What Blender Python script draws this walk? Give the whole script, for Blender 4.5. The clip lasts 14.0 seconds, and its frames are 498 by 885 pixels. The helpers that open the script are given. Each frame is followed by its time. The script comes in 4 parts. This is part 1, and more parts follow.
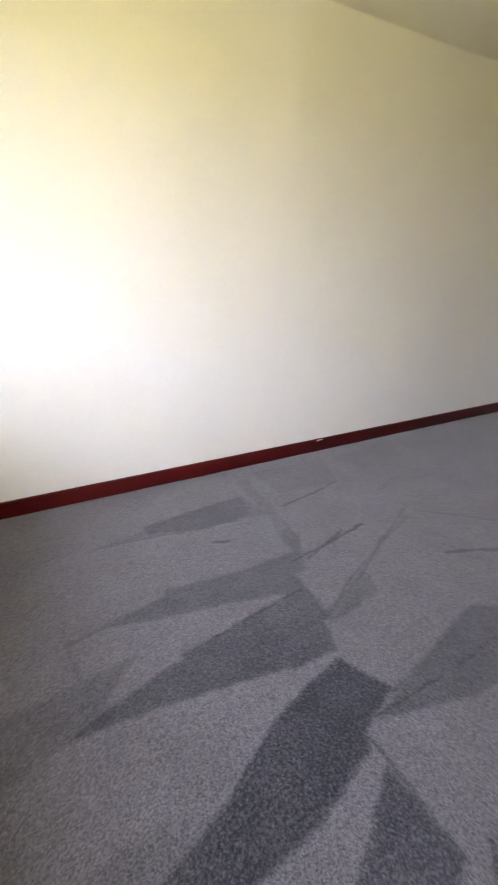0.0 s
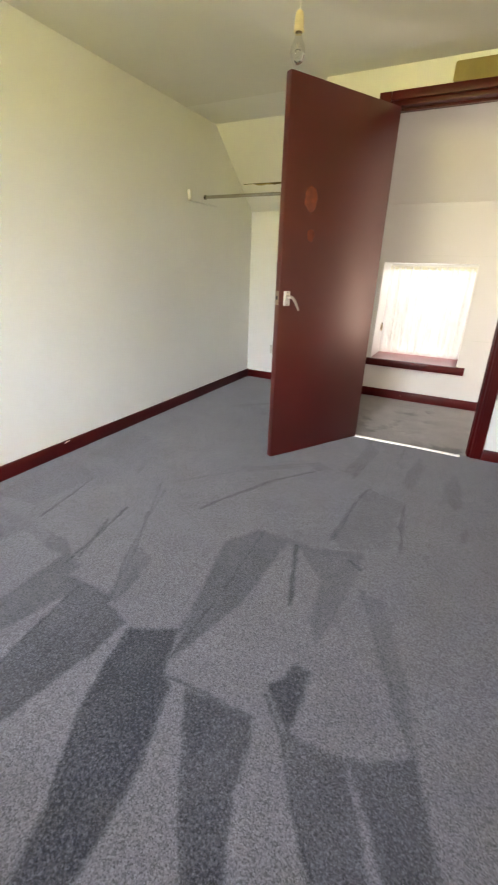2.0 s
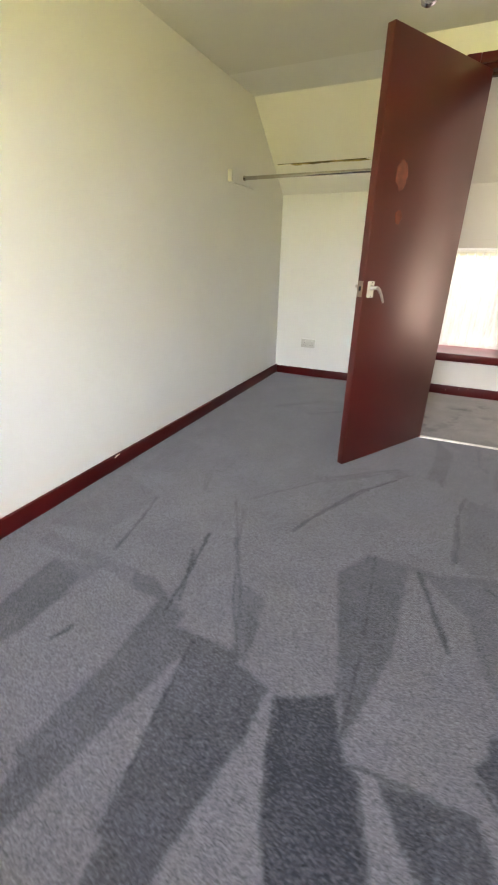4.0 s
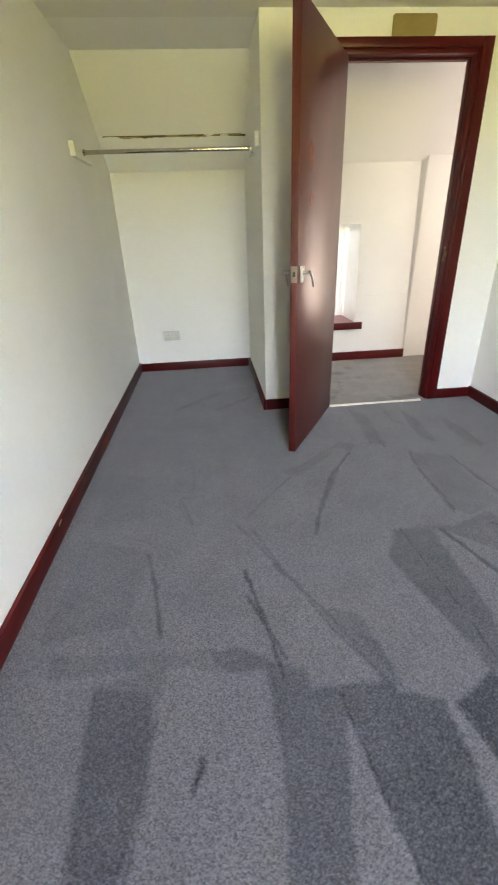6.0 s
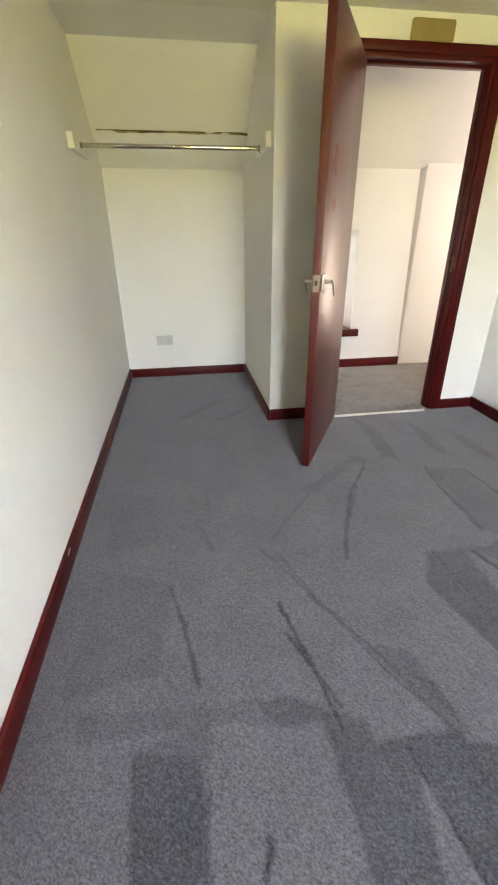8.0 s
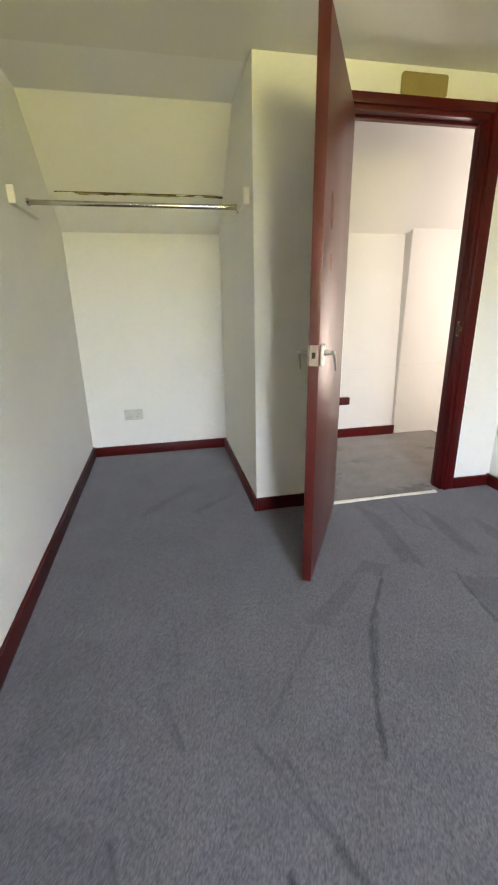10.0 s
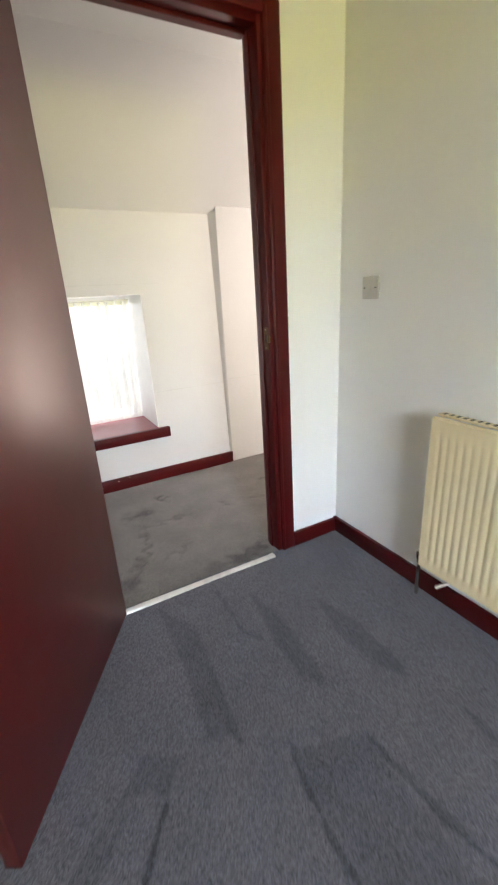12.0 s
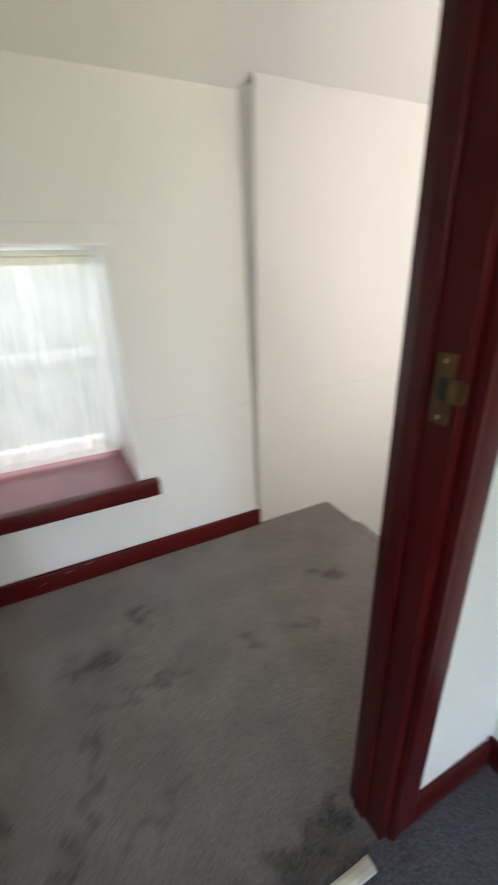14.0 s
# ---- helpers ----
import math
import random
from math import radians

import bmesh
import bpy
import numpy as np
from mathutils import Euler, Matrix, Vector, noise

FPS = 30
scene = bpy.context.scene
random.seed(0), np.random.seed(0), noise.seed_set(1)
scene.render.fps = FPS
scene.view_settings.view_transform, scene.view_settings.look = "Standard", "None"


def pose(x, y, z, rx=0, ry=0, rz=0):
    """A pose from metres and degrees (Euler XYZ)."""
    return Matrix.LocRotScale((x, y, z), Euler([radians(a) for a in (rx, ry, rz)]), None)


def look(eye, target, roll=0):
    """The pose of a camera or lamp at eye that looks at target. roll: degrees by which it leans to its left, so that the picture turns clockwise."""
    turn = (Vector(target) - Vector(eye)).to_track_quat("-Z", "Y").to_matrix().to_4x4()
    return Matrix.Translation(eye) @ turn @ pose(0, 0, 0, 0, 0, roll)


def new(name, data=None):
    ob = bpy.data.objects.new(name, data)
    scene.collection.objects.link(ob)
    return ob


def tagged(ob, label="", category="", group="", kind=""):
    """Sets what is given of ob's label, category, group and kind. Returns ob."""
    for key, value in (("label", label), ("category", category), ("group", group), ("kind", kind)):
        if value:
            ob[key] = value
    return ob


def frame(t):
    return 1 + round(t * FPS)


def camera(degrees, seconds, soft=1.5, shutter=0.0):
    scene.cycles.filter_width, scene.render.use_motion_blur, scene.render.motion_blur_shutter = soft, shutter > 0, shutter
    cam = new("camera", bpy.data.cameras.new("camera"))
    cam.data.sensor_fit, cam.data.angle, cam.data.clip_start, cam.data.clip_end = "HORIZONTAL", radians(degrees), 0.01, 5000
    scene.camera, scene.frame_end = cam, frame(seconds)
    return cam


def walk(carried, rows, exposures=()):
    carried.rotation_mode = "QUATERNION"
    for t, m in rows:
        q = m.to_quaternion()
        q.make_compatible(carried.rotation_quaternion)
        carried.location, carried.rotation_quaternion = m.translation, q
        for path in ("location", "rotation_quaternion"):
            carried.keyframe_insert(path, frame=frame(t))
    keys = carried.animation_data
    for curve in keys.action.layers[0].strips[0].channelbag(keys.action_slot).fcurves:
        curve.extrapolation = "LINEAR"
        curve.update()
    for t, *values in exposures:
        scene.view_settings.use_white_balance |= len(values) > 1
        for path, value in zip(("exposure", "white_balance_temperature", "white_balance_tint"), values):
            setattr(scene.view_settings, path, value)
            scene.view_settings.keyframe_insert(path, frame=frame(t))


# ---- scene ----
cam = camera(62.3, 14.0, soft=2.0, shutter=0.5)
PATH = [
    (0, (0.075, -0.032, 1.146), (-1.541, 0.832, 0.346), 1.3),
    (0.5, (0.111, -0.052, 1.139), (-1.318, 1.128, 0.387), 1.1),
    (0.7, (0.143, -0.069, 1.154), (-1.195, 1.216, 0.406), 0.6),
    (1, (0.154, -0.093, 1.146), (-1.045, 1.318, 0.39), 1.4),
    (1.5, (0.173, -0.095, 1.138), (-0.815, 1.464, 0.37), 1.7),
    (2, (0.212, -0.085, 1.138), (-0.614, 1.563, 0.362), 1.9),
    (2.5, (0.224, -0.103, 1.134), (-0.551, 1.57, 0.359), 1.9),
    (3, (0.124, -0.123, 1.121), (-0.717, 1.509, 0.328), 1.7),
    (3.2, (0.047, -0.11, 1.12), (-0.821, 1.505, 0.323), 2.0),
    (5.3, (-0.972, 0.002, 1.145), (-1.133, 1.797, 0.278), -1.2),
    (5.5, (-1.02, 0.017, 1.156), (-1.07, 1.814, 0.28), -1.4),
    (6, (-1.193, 0.032, 1.172), (-1.06, 1.814, 0.275), -2.3),
    (6.5, (-1.296, 0.056, 1.167), (-1.012, 1.82, 0.268), -1.1),
    (7, (-1.281, 0.091, 1.166), (-1.028, 1.855, 0.258), -0.9),
    (7.5, (-1.313, 0.133, 1.173), (-1.053, 1.895, 0.262), -0.6),
    (8, (-1.401, 0.2, 1.196), (-1.134, 1.967, 0.298), -0.5),
    (8.2, (-1.43, 0.226, 1.183), (-1.161, 2.003, 0.306), -0.3),
    (10.3, (-1.25, 0.865, 1.179), (-0.838, 2.717, 0.545), -1.6),
    (10.5, (-1.15, 0.957, 1.22), (-0.65, 2.774, 0.549), -3.2),
    (11, (-0.937, 1.098, 1.135), (-0.121, 2.793, 0.457), -3.1),
    (11.5, (-0.686, 1.26, 1.168), (0.228, 2.904, 0.489), -3.9),
    (12, (-0.528, 1.417, 1.188), (0.355, 3.082, 0.518), -3.2),
    (12.5, (-0.399, 1.732, 1.177), (0.338, 3.462, 0.496), -1.7),
    (13, (-0.244, 2.015, 1.213), (0.263, 3.801, 0.469), -0.3),
    (13.5, (-0.137, 2.298, 1.191), (0.108, 4.118, 0.399), -0.4),
    (13.8, (-0.098, 2.479, 1.155), (0.369, 4.262, 0.379), -1.2),
    (14, (-0.06, 2.585, 1.166), (0.759, 4.225, 0.367), -1.5),
]
EXPOSURES = [(0.0, -0.12, 7000, 23), (0.5, -0.05, 7000, 21), (1.0, 0.12, 7000, 18), (1.5, 0.12, 7350, 18), (2.5, 0.15, 7150, 14), (3.0, 0.18, 7250, 16), (5.5, -0.05, 7050, 16), (6.0, 0.08, 6850, 12), (8.0, 0.12, 7150, 14), (11.0, 0.08, 6600, 14), (12.5, -0.13, 6450, 13), (13.0, -0.28, 6400, 11), (13.5, -0.08, 6350, 9), (14.0, -0.45, 6200, 9)]
walk(cam, [(t, look(eye, target, roll)) for t, eye, target, roll in PATH], EXPOSURES)

# ---------------------------------------------------------------- light
world = bpy.data.worlds.new("sky")
scene.world = world
world.use_nodes = True
wn = world.node_tree.nodes
sky = wn.new("ShaderNodeTexSky")
sky.sky_type, sky.sun_disc = "NISHITA", False
sky.sun_elevation, sky.sun_rotation = radians(48), radians(12)
wn["Background"].inputs["Strength"].default_value = 0.12
world.node_tree.links.new(sky.outputs[0], wn["Background"].inputs["Color"])

sun_data = bpy.data.lights.new("sun", "SUN")
sun_data.energy, sun_data.angle, sun_data.color = 4.0, radians(0.5), (1.0, 0.95, 0.88)
sun_lamp = new("sun", sun_data)
sun_lamp.matrix_world = look((1.0, 9.0, 10.0), (0.0, 4.3, 0.8))


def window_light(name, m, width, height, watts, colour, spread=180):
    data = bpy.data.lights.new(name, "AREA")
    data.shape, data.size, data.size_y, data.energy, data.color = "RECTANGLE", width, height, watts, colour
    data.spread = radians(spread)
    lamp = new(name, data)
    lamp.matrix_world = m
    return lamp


# daylight: pale sky above the horizon and sunlit grass below it before the bedroom window, sky in the landing window
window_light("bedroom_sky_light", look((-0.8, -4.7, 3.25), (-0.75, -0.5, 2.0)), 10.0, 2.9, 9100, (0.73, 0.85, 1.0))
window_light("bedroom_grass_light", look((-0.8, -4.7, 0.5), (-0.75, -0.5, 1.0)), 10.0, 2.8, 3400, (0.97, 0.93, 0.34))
window_light("landing_sky_light", look((-0.19, 4.62, 0.82), (-0.19, 3.6, 0.55)), 0.72, 0.80, 6.5, (0.97, 0.98, 1.0))
# added lamp in an unseen stairwell opening, brightens the landing and the door
window_light("stair_added_light", look((1.90, 4.30, 0.90), (1.62, 3.0, 1.42)), 0.58, 1.34, 56, (1.0, 0.915, 0.82), 110)

# ---------------------------------------------------------------- materials


def material(name, base, rough=0.6, metal=0.0, vary=0.10, scale=6.0, grain=0.0, grain_scale=300.0, bump=0.0, bump_scale=120.0, tint=None, coat=0.0, shine=0.5, gloss=(1, 1, 1)):
    """A painted or plain surface: base colour with broad unevenness, fine grain and relief."""
    mat = bpy.data.materials.new(name)
    mat.use_nodes = True
    nt = mat.node_tree
    nodes, links = nt.nodes, nt.links
    bsdf = nodes["Principled BSDF"]
    bsdf.inputs["Roughness"].default_value = rough
    bsdf.inputs["Metallic"].default_value = metal
    bsdf.inputs["Coat Weight"].default_value = coat
    where = nodes.new("ShaderNodeTexCoord")
    broad = nodes.new("ShaderNodeTexNoise")
    broad.inputs["Scale"].default_value, broad.inputs["Detail"].default_value = scale, 5.0
    links.new(where.outputs["Object"], broad.inputs["Vector"])
    ramp = nodes.new("ShaderNodeMix")
    ramp.data_type = "RGBA"
    other = tint if tint else tuple(c * (1 - vary) for c in base)
    ramp.inputs["A"].default_value, ramp.inputs["B"].default_value = (*base, 1), (*other, 1)
    span = nodes.new("ShaderNodeMapRange")
    span.inputs["From Min"].default_value, span.inputs["From Max"].default_value = 0.35, 0.68
    links.new(broad.outputs["Fac"], span.inputs["Value"])
    links.new(span.outputs[0], ramp.inputs["Factor"])
    colour = ramp.outputs["Result"]
    if grain:
        fine = nodes.new("ShaderNodeTexNoise")
        fine.inputs["Scale"].default_value, fine.inputs["Detail"].default_value = grain_scale, 2.0
        links.new(where.outputs["Object"], fine.inputs["Vector"])
        level = nodes.new("ShaderNodeMapRange")
        level.inputs["From Min"].default_value, level.inputs["From Max"].default_value = 0.3, 0.7
        level.inputs["To Min"].default_value, level.inputs["To Max"].default_value = 1 - grain, 1 + grain
        links.new(fine.outputs["Fac"], level.inputs["Value"])
        times = nodes.new("ShaderNodeVectorMath")
        times.operation = "SCALE"
        links.new(colour, times.inputs[0])
        links.new(level.outputs[0], times.inputs["Scale"])
        colour = times.outputs[0]
    links.new(colour, bsdf.inputs["Base Color"])
    bsdf.inputs["Specular IOR Level"].default_value = shine
    bsdf.inputs["Specular Tint"].default_value = (*gloss, 1)
    if rough < 0.6:
        wear = nodes.new("ShaderNodeMapRange")
        wear.inputs["To Min"].default_value, wear.inputs["To Max"].default_value = rough * 0.85, rough * 1.2
        links.new(broad.outputs["Fac"], wear.inputs["Value"])
        links.new(wear.outputs[0], bsdf.inputs["Roughness"])
    if bump:
        relief = nodes.new("ShaderNodeTexNoise")
        relief.inputs["Scale"].default_value, relief.inputs["Detail"].default_value = bump_scale, 4.0
        links.new(where.outputs["Object"], relief.inputs["Vector"])
        raised = nodes.new("ShaderNodeBump")
        raised.inputs["Strength"].default_value, raised.inputs["Distance"].default_value = bump, 0.004
        links.new(relief.outputs["Fac"], raised.inputs["Height"])
        links.new(raised.outputs[0], bsdf.inputs["Normal"])
    return mat


def carpet_material(name, light, dark, speck=0.30, mottle=0.10):
    """Cut-pile carpet: the pile's lie (attribute 'nap') shifts the tone, tufts give grain and relief."""
    mat = bpy.data.materials.new(name)
    mat.use_nodes = True
    nt = mat.node_tree
    nodes, links = nt.nodes, nt.links
    bsdf = nodes["Principled BSDF"]
    bsdf.inputs["Roughness"].default_value = 0.95
    bsdf.inputs["Specular IOR Level"].default_value = 0.1
    bsdf.inputs["Sheen Weight"].default_value = 0.28
    bsdf.inputs["Sheen Roughness"].default_value = 0.5
    where = nodes.new("ShaderNodeTexCoord")
    nap = nodes.new("ShaderNodeAttribute")
    nap.attribute_name = "nap"
    tone = nodes.new("ShaderNodeMix")
    tone.data_type = "RGBA"
    tone.inputs["A"].default_value, tone.inputs["B"].default_value = (*light, 1), (*dark, 1)
    ragged = nodes.new("ShaderNodeTexNoise")
    ragged.inputs["Scale"].default_value, ragged.inputs["Detail"].default_value = 150.0, 6.0
    links.new(where.outputs["Object"], ragged.inputs["Vector"])
    swing = nodes.new("ShaderNodeMapRange")
    swing.inputs["From Min"].default_value, swing.inputs["From Max"].default_value = 0.3, 0.7
    swing.inputs["To Min"].default_value, swing.inputs["To Max"].default_value = 0.55, 1.50
    links.new(ragged.outputs["Fac"], swing.inputs["Value"])
    lie = nodes.new("ShaderNodeMath")
    lie.operation, lie.use_clamp = "MULTIPLY", True
    links.new(nap.outputs["Fac"], lie.inputs[0])
    links.new(swing.outputs[0], lie.inputs[1])
    links.new(lie.outputs[0], tone.inputs["Factor"])
    tuft = nodes.new("ShaderNodeTexNoise")
    tuft.inputs["Scale"].default_value, tuft.inputs["Detail"].default_value, tuft.inputs["Roughness"].default_value = 250.0, 4.0, 0.75
    links.new(where.outputs["Object"], tuft.inputs["Vector"])
    broad = nodes.new("ShaderNodeTexNoise")
    broad.inputs["Scale"].default_value, broad.inputs["Detail"].default_value = 5.0, 6.0
    links.new(where.outputs["Object"], broad.inputs["Vector"])
    a = nodes.new("ShaderNodeMapRange")
    a.inputs["From Min"].default_value, a.inputs["From Max"].default_value = 0.22, 0.78
    a.inputs["To Min"].default_value, a.inputs["To Max"].default_value = 1 - speck, 1 + speck
    cell = nodes.new("ShaderNodeTexVoronoi")
    cell.inputs["Scale"].default_value = 300.0
    links.new(where.outputs["Object"], cell.inputs["Vector"])
    split = nodes.new("ShaderNodeSeparateColor")
    links.new(cell.outputs["Color"], split.inputs[0])
    blend = nodes.new("ShaderNodeMix")
    blend.inputs["Factor"].default_value = 0.45
    links.new(tuft.outputs["Fac"], blend.inputs["A"])
    links.new(split.outputs[0], blend.inputs["B"])
    links.new(blend.outputs["Result"], a.inputs["Value"])
    b = nodes.new("ShaderNodeMapRange")
    b.inputs["From Min"].default_value, b.inputs["From Max"].default_value = 0.3, 0.7
    b.inputs["To Min"].default_value, b.inputs["To Max"].default_value = 1 - mottle, 1 + mottle * 0.8
    links.new(broad.outputs["Fac"], b.inputs["Value"])
    both = nodes.new("ShaderNodeMath")
    both.operation = "MULTIPLY"
    links.new(a.outputs[0], both.inputs[0])
    links.new(b.outputs[0], both.inputs[1])
    times = nodes.new("ShaderNodeVectorMath")
    times.operation = "SCALE"
    links.new(tone.outputs["Result"], times.inputs[0])
    links.new(both.outputs[0], times.inputs["Scale"])
    links.new(times.outputs[0], bsdf.inputs["Base Color"])
    raised = nodes.new("ShaderNodeBump")
    raised.inputs["Strength"].default_value, raised.inputs["Distance"].default_value = 0.35, 0.005
    links.new(tuft.outputs["Fac"], raised.inputs["Height"])
    links.new(raised.outputs[0], bsdf.inputs["Normal"])
    return mat


def glass_material(name, clear=0.9, colour=(1, 1, 1)):
    """Thin clear glass: mostly see-through, with a gloss that grows at grazing angles."""
    mat = bpy.data.materials.new(name)
    mat.use_nodes = True
    nodes, links = mat.node_tree.nodes, mat.node_tree.links
    out = nodes["Material Output"]
    see = nodes.new("ShaderNodeBsdfTransparent")
    see.inputs["Color"].default_value = (*(c * 0.97 for c in colour), 1)
    gloss = nodes.new("ShaderNodeBsdfGlossy")
    gloss.inputs["Roughness"].default_value = 0.03
    fres = nodes.new("ShaderNodeFresnel")
    fres.inputs["IOR"].default_value = 1.0 + (1 - clear) * 6
    mix = nodes.new("ShaderNodeMixShader")
    links.new(fres.outputs[0], mix.inputs[0])
    links.new(see.outputs[0], mix.inputs[1])
    links.new(gloss.outputs[0], mix.inputs[2])
    links.new(mix.outputs[0], out.inputs["Surface"])
    return mat


def net_material(name, colour, sheer=0.25):
    """Sheer net: lets light through, partly straight and partly scattered."""
    mat = bpy.data.materials.new(name)
    mat.use_nodes = True
    nodes, links = mat.node_tree.nodes, mat.node_tree.links
    out = nodes["Material Output"]
    where = nodes.new("ShaderNodeTexCoord")
    weave = nodes.new("ShaderNodeTexNoise")
    weave.inputs["Scale"].default_value, weave.inputs["Detail"].default_value = 9.0, 4.0
    links.new(where.outputs["Object"], weave.inputs["Vector"])
    span = nodes.new("ShaderNodeMapRange")
    span.inputs["To Min"].default_value, span.inputs["To Max"].default_value = sheer * 0.6, sheer * 1.4
    links.new(weave.outputs["Fac"], span.inputs["Value"])
    see = nodes.new("ShaderNodeBsdfTransparent")
    glow = nodes.new("ShaderNodeBsdfTranslucent")
    face = nodes.new("ShaderNodeBsdfDiffuse")
    for node in (glow, face):
        node.inputs["Color"].default_value = (*colour, 1)
    half, mix = nodes.new("ShaderNodeMixShader"), nodes.new("ShaderNodeMixShader")
    half.inputs[0].default_value = 0.4
    links.new(glow.outputs[0], half.inputs[1])
    links.new(face.outputs[0], half.inputs[2])
    links.new(span.outputs[0], mix.inputs[0])
    links.new(half.outputs[0], mix.inputs[1])
    links.new(see.outputs[0], mix.inputs[2])
    links.new(mix.outputs[0], out.inputs["Surface"])
    return mat


WALL = material("white_emulsion", (0.80, 0.79, 0.765), 0.75, vary=0.04, scale=1.6, bump=0.18, bump_scale=45)
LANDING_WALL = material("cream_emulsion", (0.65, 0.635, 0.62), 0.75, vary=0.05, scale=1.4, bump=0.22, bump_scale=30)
CEILING = material("ceiling_paint", (0.74, 0.725, 0.68), 0.85, vary=0.05, scale=1.2, bump=0.15, bump_scale=60)
RED = material("dark_red_gloss", (0.070, 0.0025, 0.0030), 0.38, vary=0.22, scale=3.0, bump=0.06, bump_scale=70, shine=0.26)
DOOR_RED = material("door_red_gloss", (0.062, 0.0022, 0.0017), 0.36, vary=0.25, scale=2.2, bump=0.05, bump_scale=9, shine=1.0, gloss=(1.0, 0.75, 0.68))
# paler red for the sill top: the net's reflection is put into the colour
LIT_SILL_RED = material("lit_sill_red_gloss", (0.20, 0.024, 0.034), 0.34, vary=0.15, scale=5.0, bump=0.04, shine=0.85)
WORN_RED = material("worn_red_paint", (0.185, 0.036, 0.014), 0.55, vary=0.55, scale=22.0, shine=0.6, gloss=(1.0, 0.64, 0.52))
CARPET = carpet_material("grey_carpet", (0.098, 0.094, 0.112), (0.0155, 0.017, 0.0255), 0.58)
HALL_CARPET = carpet_material("brown_grey_carpet", (0.152, 0.137, 0.128), (0.038, 0.035, 0.034), 0.30, 0.18)
CHROME = material("polished_metal", (0.52, 0.48, 0.41), 0.13, 1.0, vary=0.2, scale=30)
HANDLE = material("silver_handle", (0.54, 0.51, 0.47), 0.38, 0.85, vary=0.15, scale=40)
LATCH = material("worn_latch_metal", (0.34, 0.28, 0.22), 0.42, 0.6, vary=0.2, scale=40)
STRIP = material("threshold_strip", (0.78, 0.76, 0.70), 0.38, 0.3, vary=0.2, scale=25, bump=0.05)
ESCUTCHEON = material("pale_handle_plate", (0.66, 0.62, 0.56), 0.4, 0.1, vary=0.12, scale=40)
PLATE = material("pale_metal_plate", (0.70, 0.66, 0.58), 0.45, 0.25, vary=0.12, scale=40)
SOCKET = material("greyed_plastic", (0.60, 0.585, 0.54), 0.45, vary=0.1, scale=30)
BRASS = material("old_brass", (0.12, 0.072, 0.030), 0.45, 0.8, vary=0.3, scale=40)
PLASTIC = material("white_plastic", (0.53, 0.505, 0.45), 0.4, vary=0.06, scale=20)
CREAM = material("cream_plastic", (0.72, 0.60, 0.36), 0.4, vary=0.15, scale=30)
# near black: the shade of holes and slots as colour, also dark metal parts
DARK_METAL_AND_SHADE = material("dark_metal_and_hole_shade", (0.02, 0.02, 0.02), 0.7)
RADIATOR = material("cream_enamel", (0.82, 0.69, 0.43), 0.38, vary=0.06, scale=4.0)
BOARD = material("ochre_board", (0.27, 0.205, 0.065), 0.5, vary=0.2, scale=6.0, grain=0.03, grain_scale=160)
RAW = material("torn_paper", (0.44, 0.36, 0.13), 0.85, vary=0.6, scale=35.0, bump=0.4)
DIRT = material("dark_residue", (0.14, 0.11, 0.032), 0.9, vary=0.5, scale=60.0, bump=0.4)
BATTEN = material("painted_batten", (0.82, 0.79, 0.70), 0.55, vary=0.05, scale=10.0)
# greyer than the wall: the paper lap's shadow line as colour, also a crack
CRACK_AND_SHADOW = material("crack_and_lap_shadow", (0.63, 0.62, 0.60), 0.8, vary=0.08, scale=12.0)
FLAKE = material("bare_plaster", (0.66, 0.54, 0.35), 0.9, vary=0.3, scale=40.0, bump=0.4)
NET = net_material("white_net", (0.90, 0.90, 0.88))
TAPE = net_material("curtain_tape", (0.88, 0.87, 0.74), 0.12)
FRAME_WHITE = material("white_gloss", (0.80, 0.80, 0.78), 0.3, vary=0.05, scale=8)
GLASS = glass_material("window_glass", 0.92)
BULB_GLASS = glass_material("bulb_glass", 0.91)
GRASS = material("grass", (0.10, 0.14, 0.035), 0.9, vary=0.4, scale=0.4, grain=0.3, grain_scale=14)
HARL = material("harled_wall", (0.55, 0.53, 0.48), 0.9, vary=0.1, scale=2, bump=0.6, bump_scale=80)

# ---------------------------------------------------------------- building helpers


def bm_box(bm, x0, x1, y0, y1, z0, z1, bevel=0.0):
    made = bmesh.ops.create_cube(bm, size=1.0)["verts"]
    for v in made:
        v.co = Vector((x0 + (v.co.x + 0.5) * (x1 - x0), y0 + (v.co.y + 0.5) * (y1 - y0), z0 + (v.co.z + 0.5) * (z1 - z0)))
    if bevel:
        edges = {e for v in made for e in v.link_edges}
        bmesh.ops.bevel(bm, geom=list(edges), offset=bevel, segments=2, affect="EDGES", profile=0.5)
    return made


def box(x0, x1, y0, y1, z0, z1, bevel=0.0):
    bm = bmesh.new()
    bm_box(bm, x0, x1, y0, y1, z0, z1, bevel)
    return bm


def prism(outline, x0, x1):
    """A solid whose cross-section in (y, z) is the outline, from x0 to x1."""
    bm = bmesh.new()
    a = [bm.verts.new((x0, y, z)) for y, z in outline]
    b = [bm.verts.new((x1, y, z)) for y, z in outline]
    bm.faces.new(a)
    bm.faces.new(b[::-1])
    for i in range(len(a)):
        j = (i + 1) % len(a)
        bm.faces.new((a[j], a[i], b[i], b[j]))
    bmesh.ops.recalc_face_normals(bm, faces=bm.faces)
    return bm


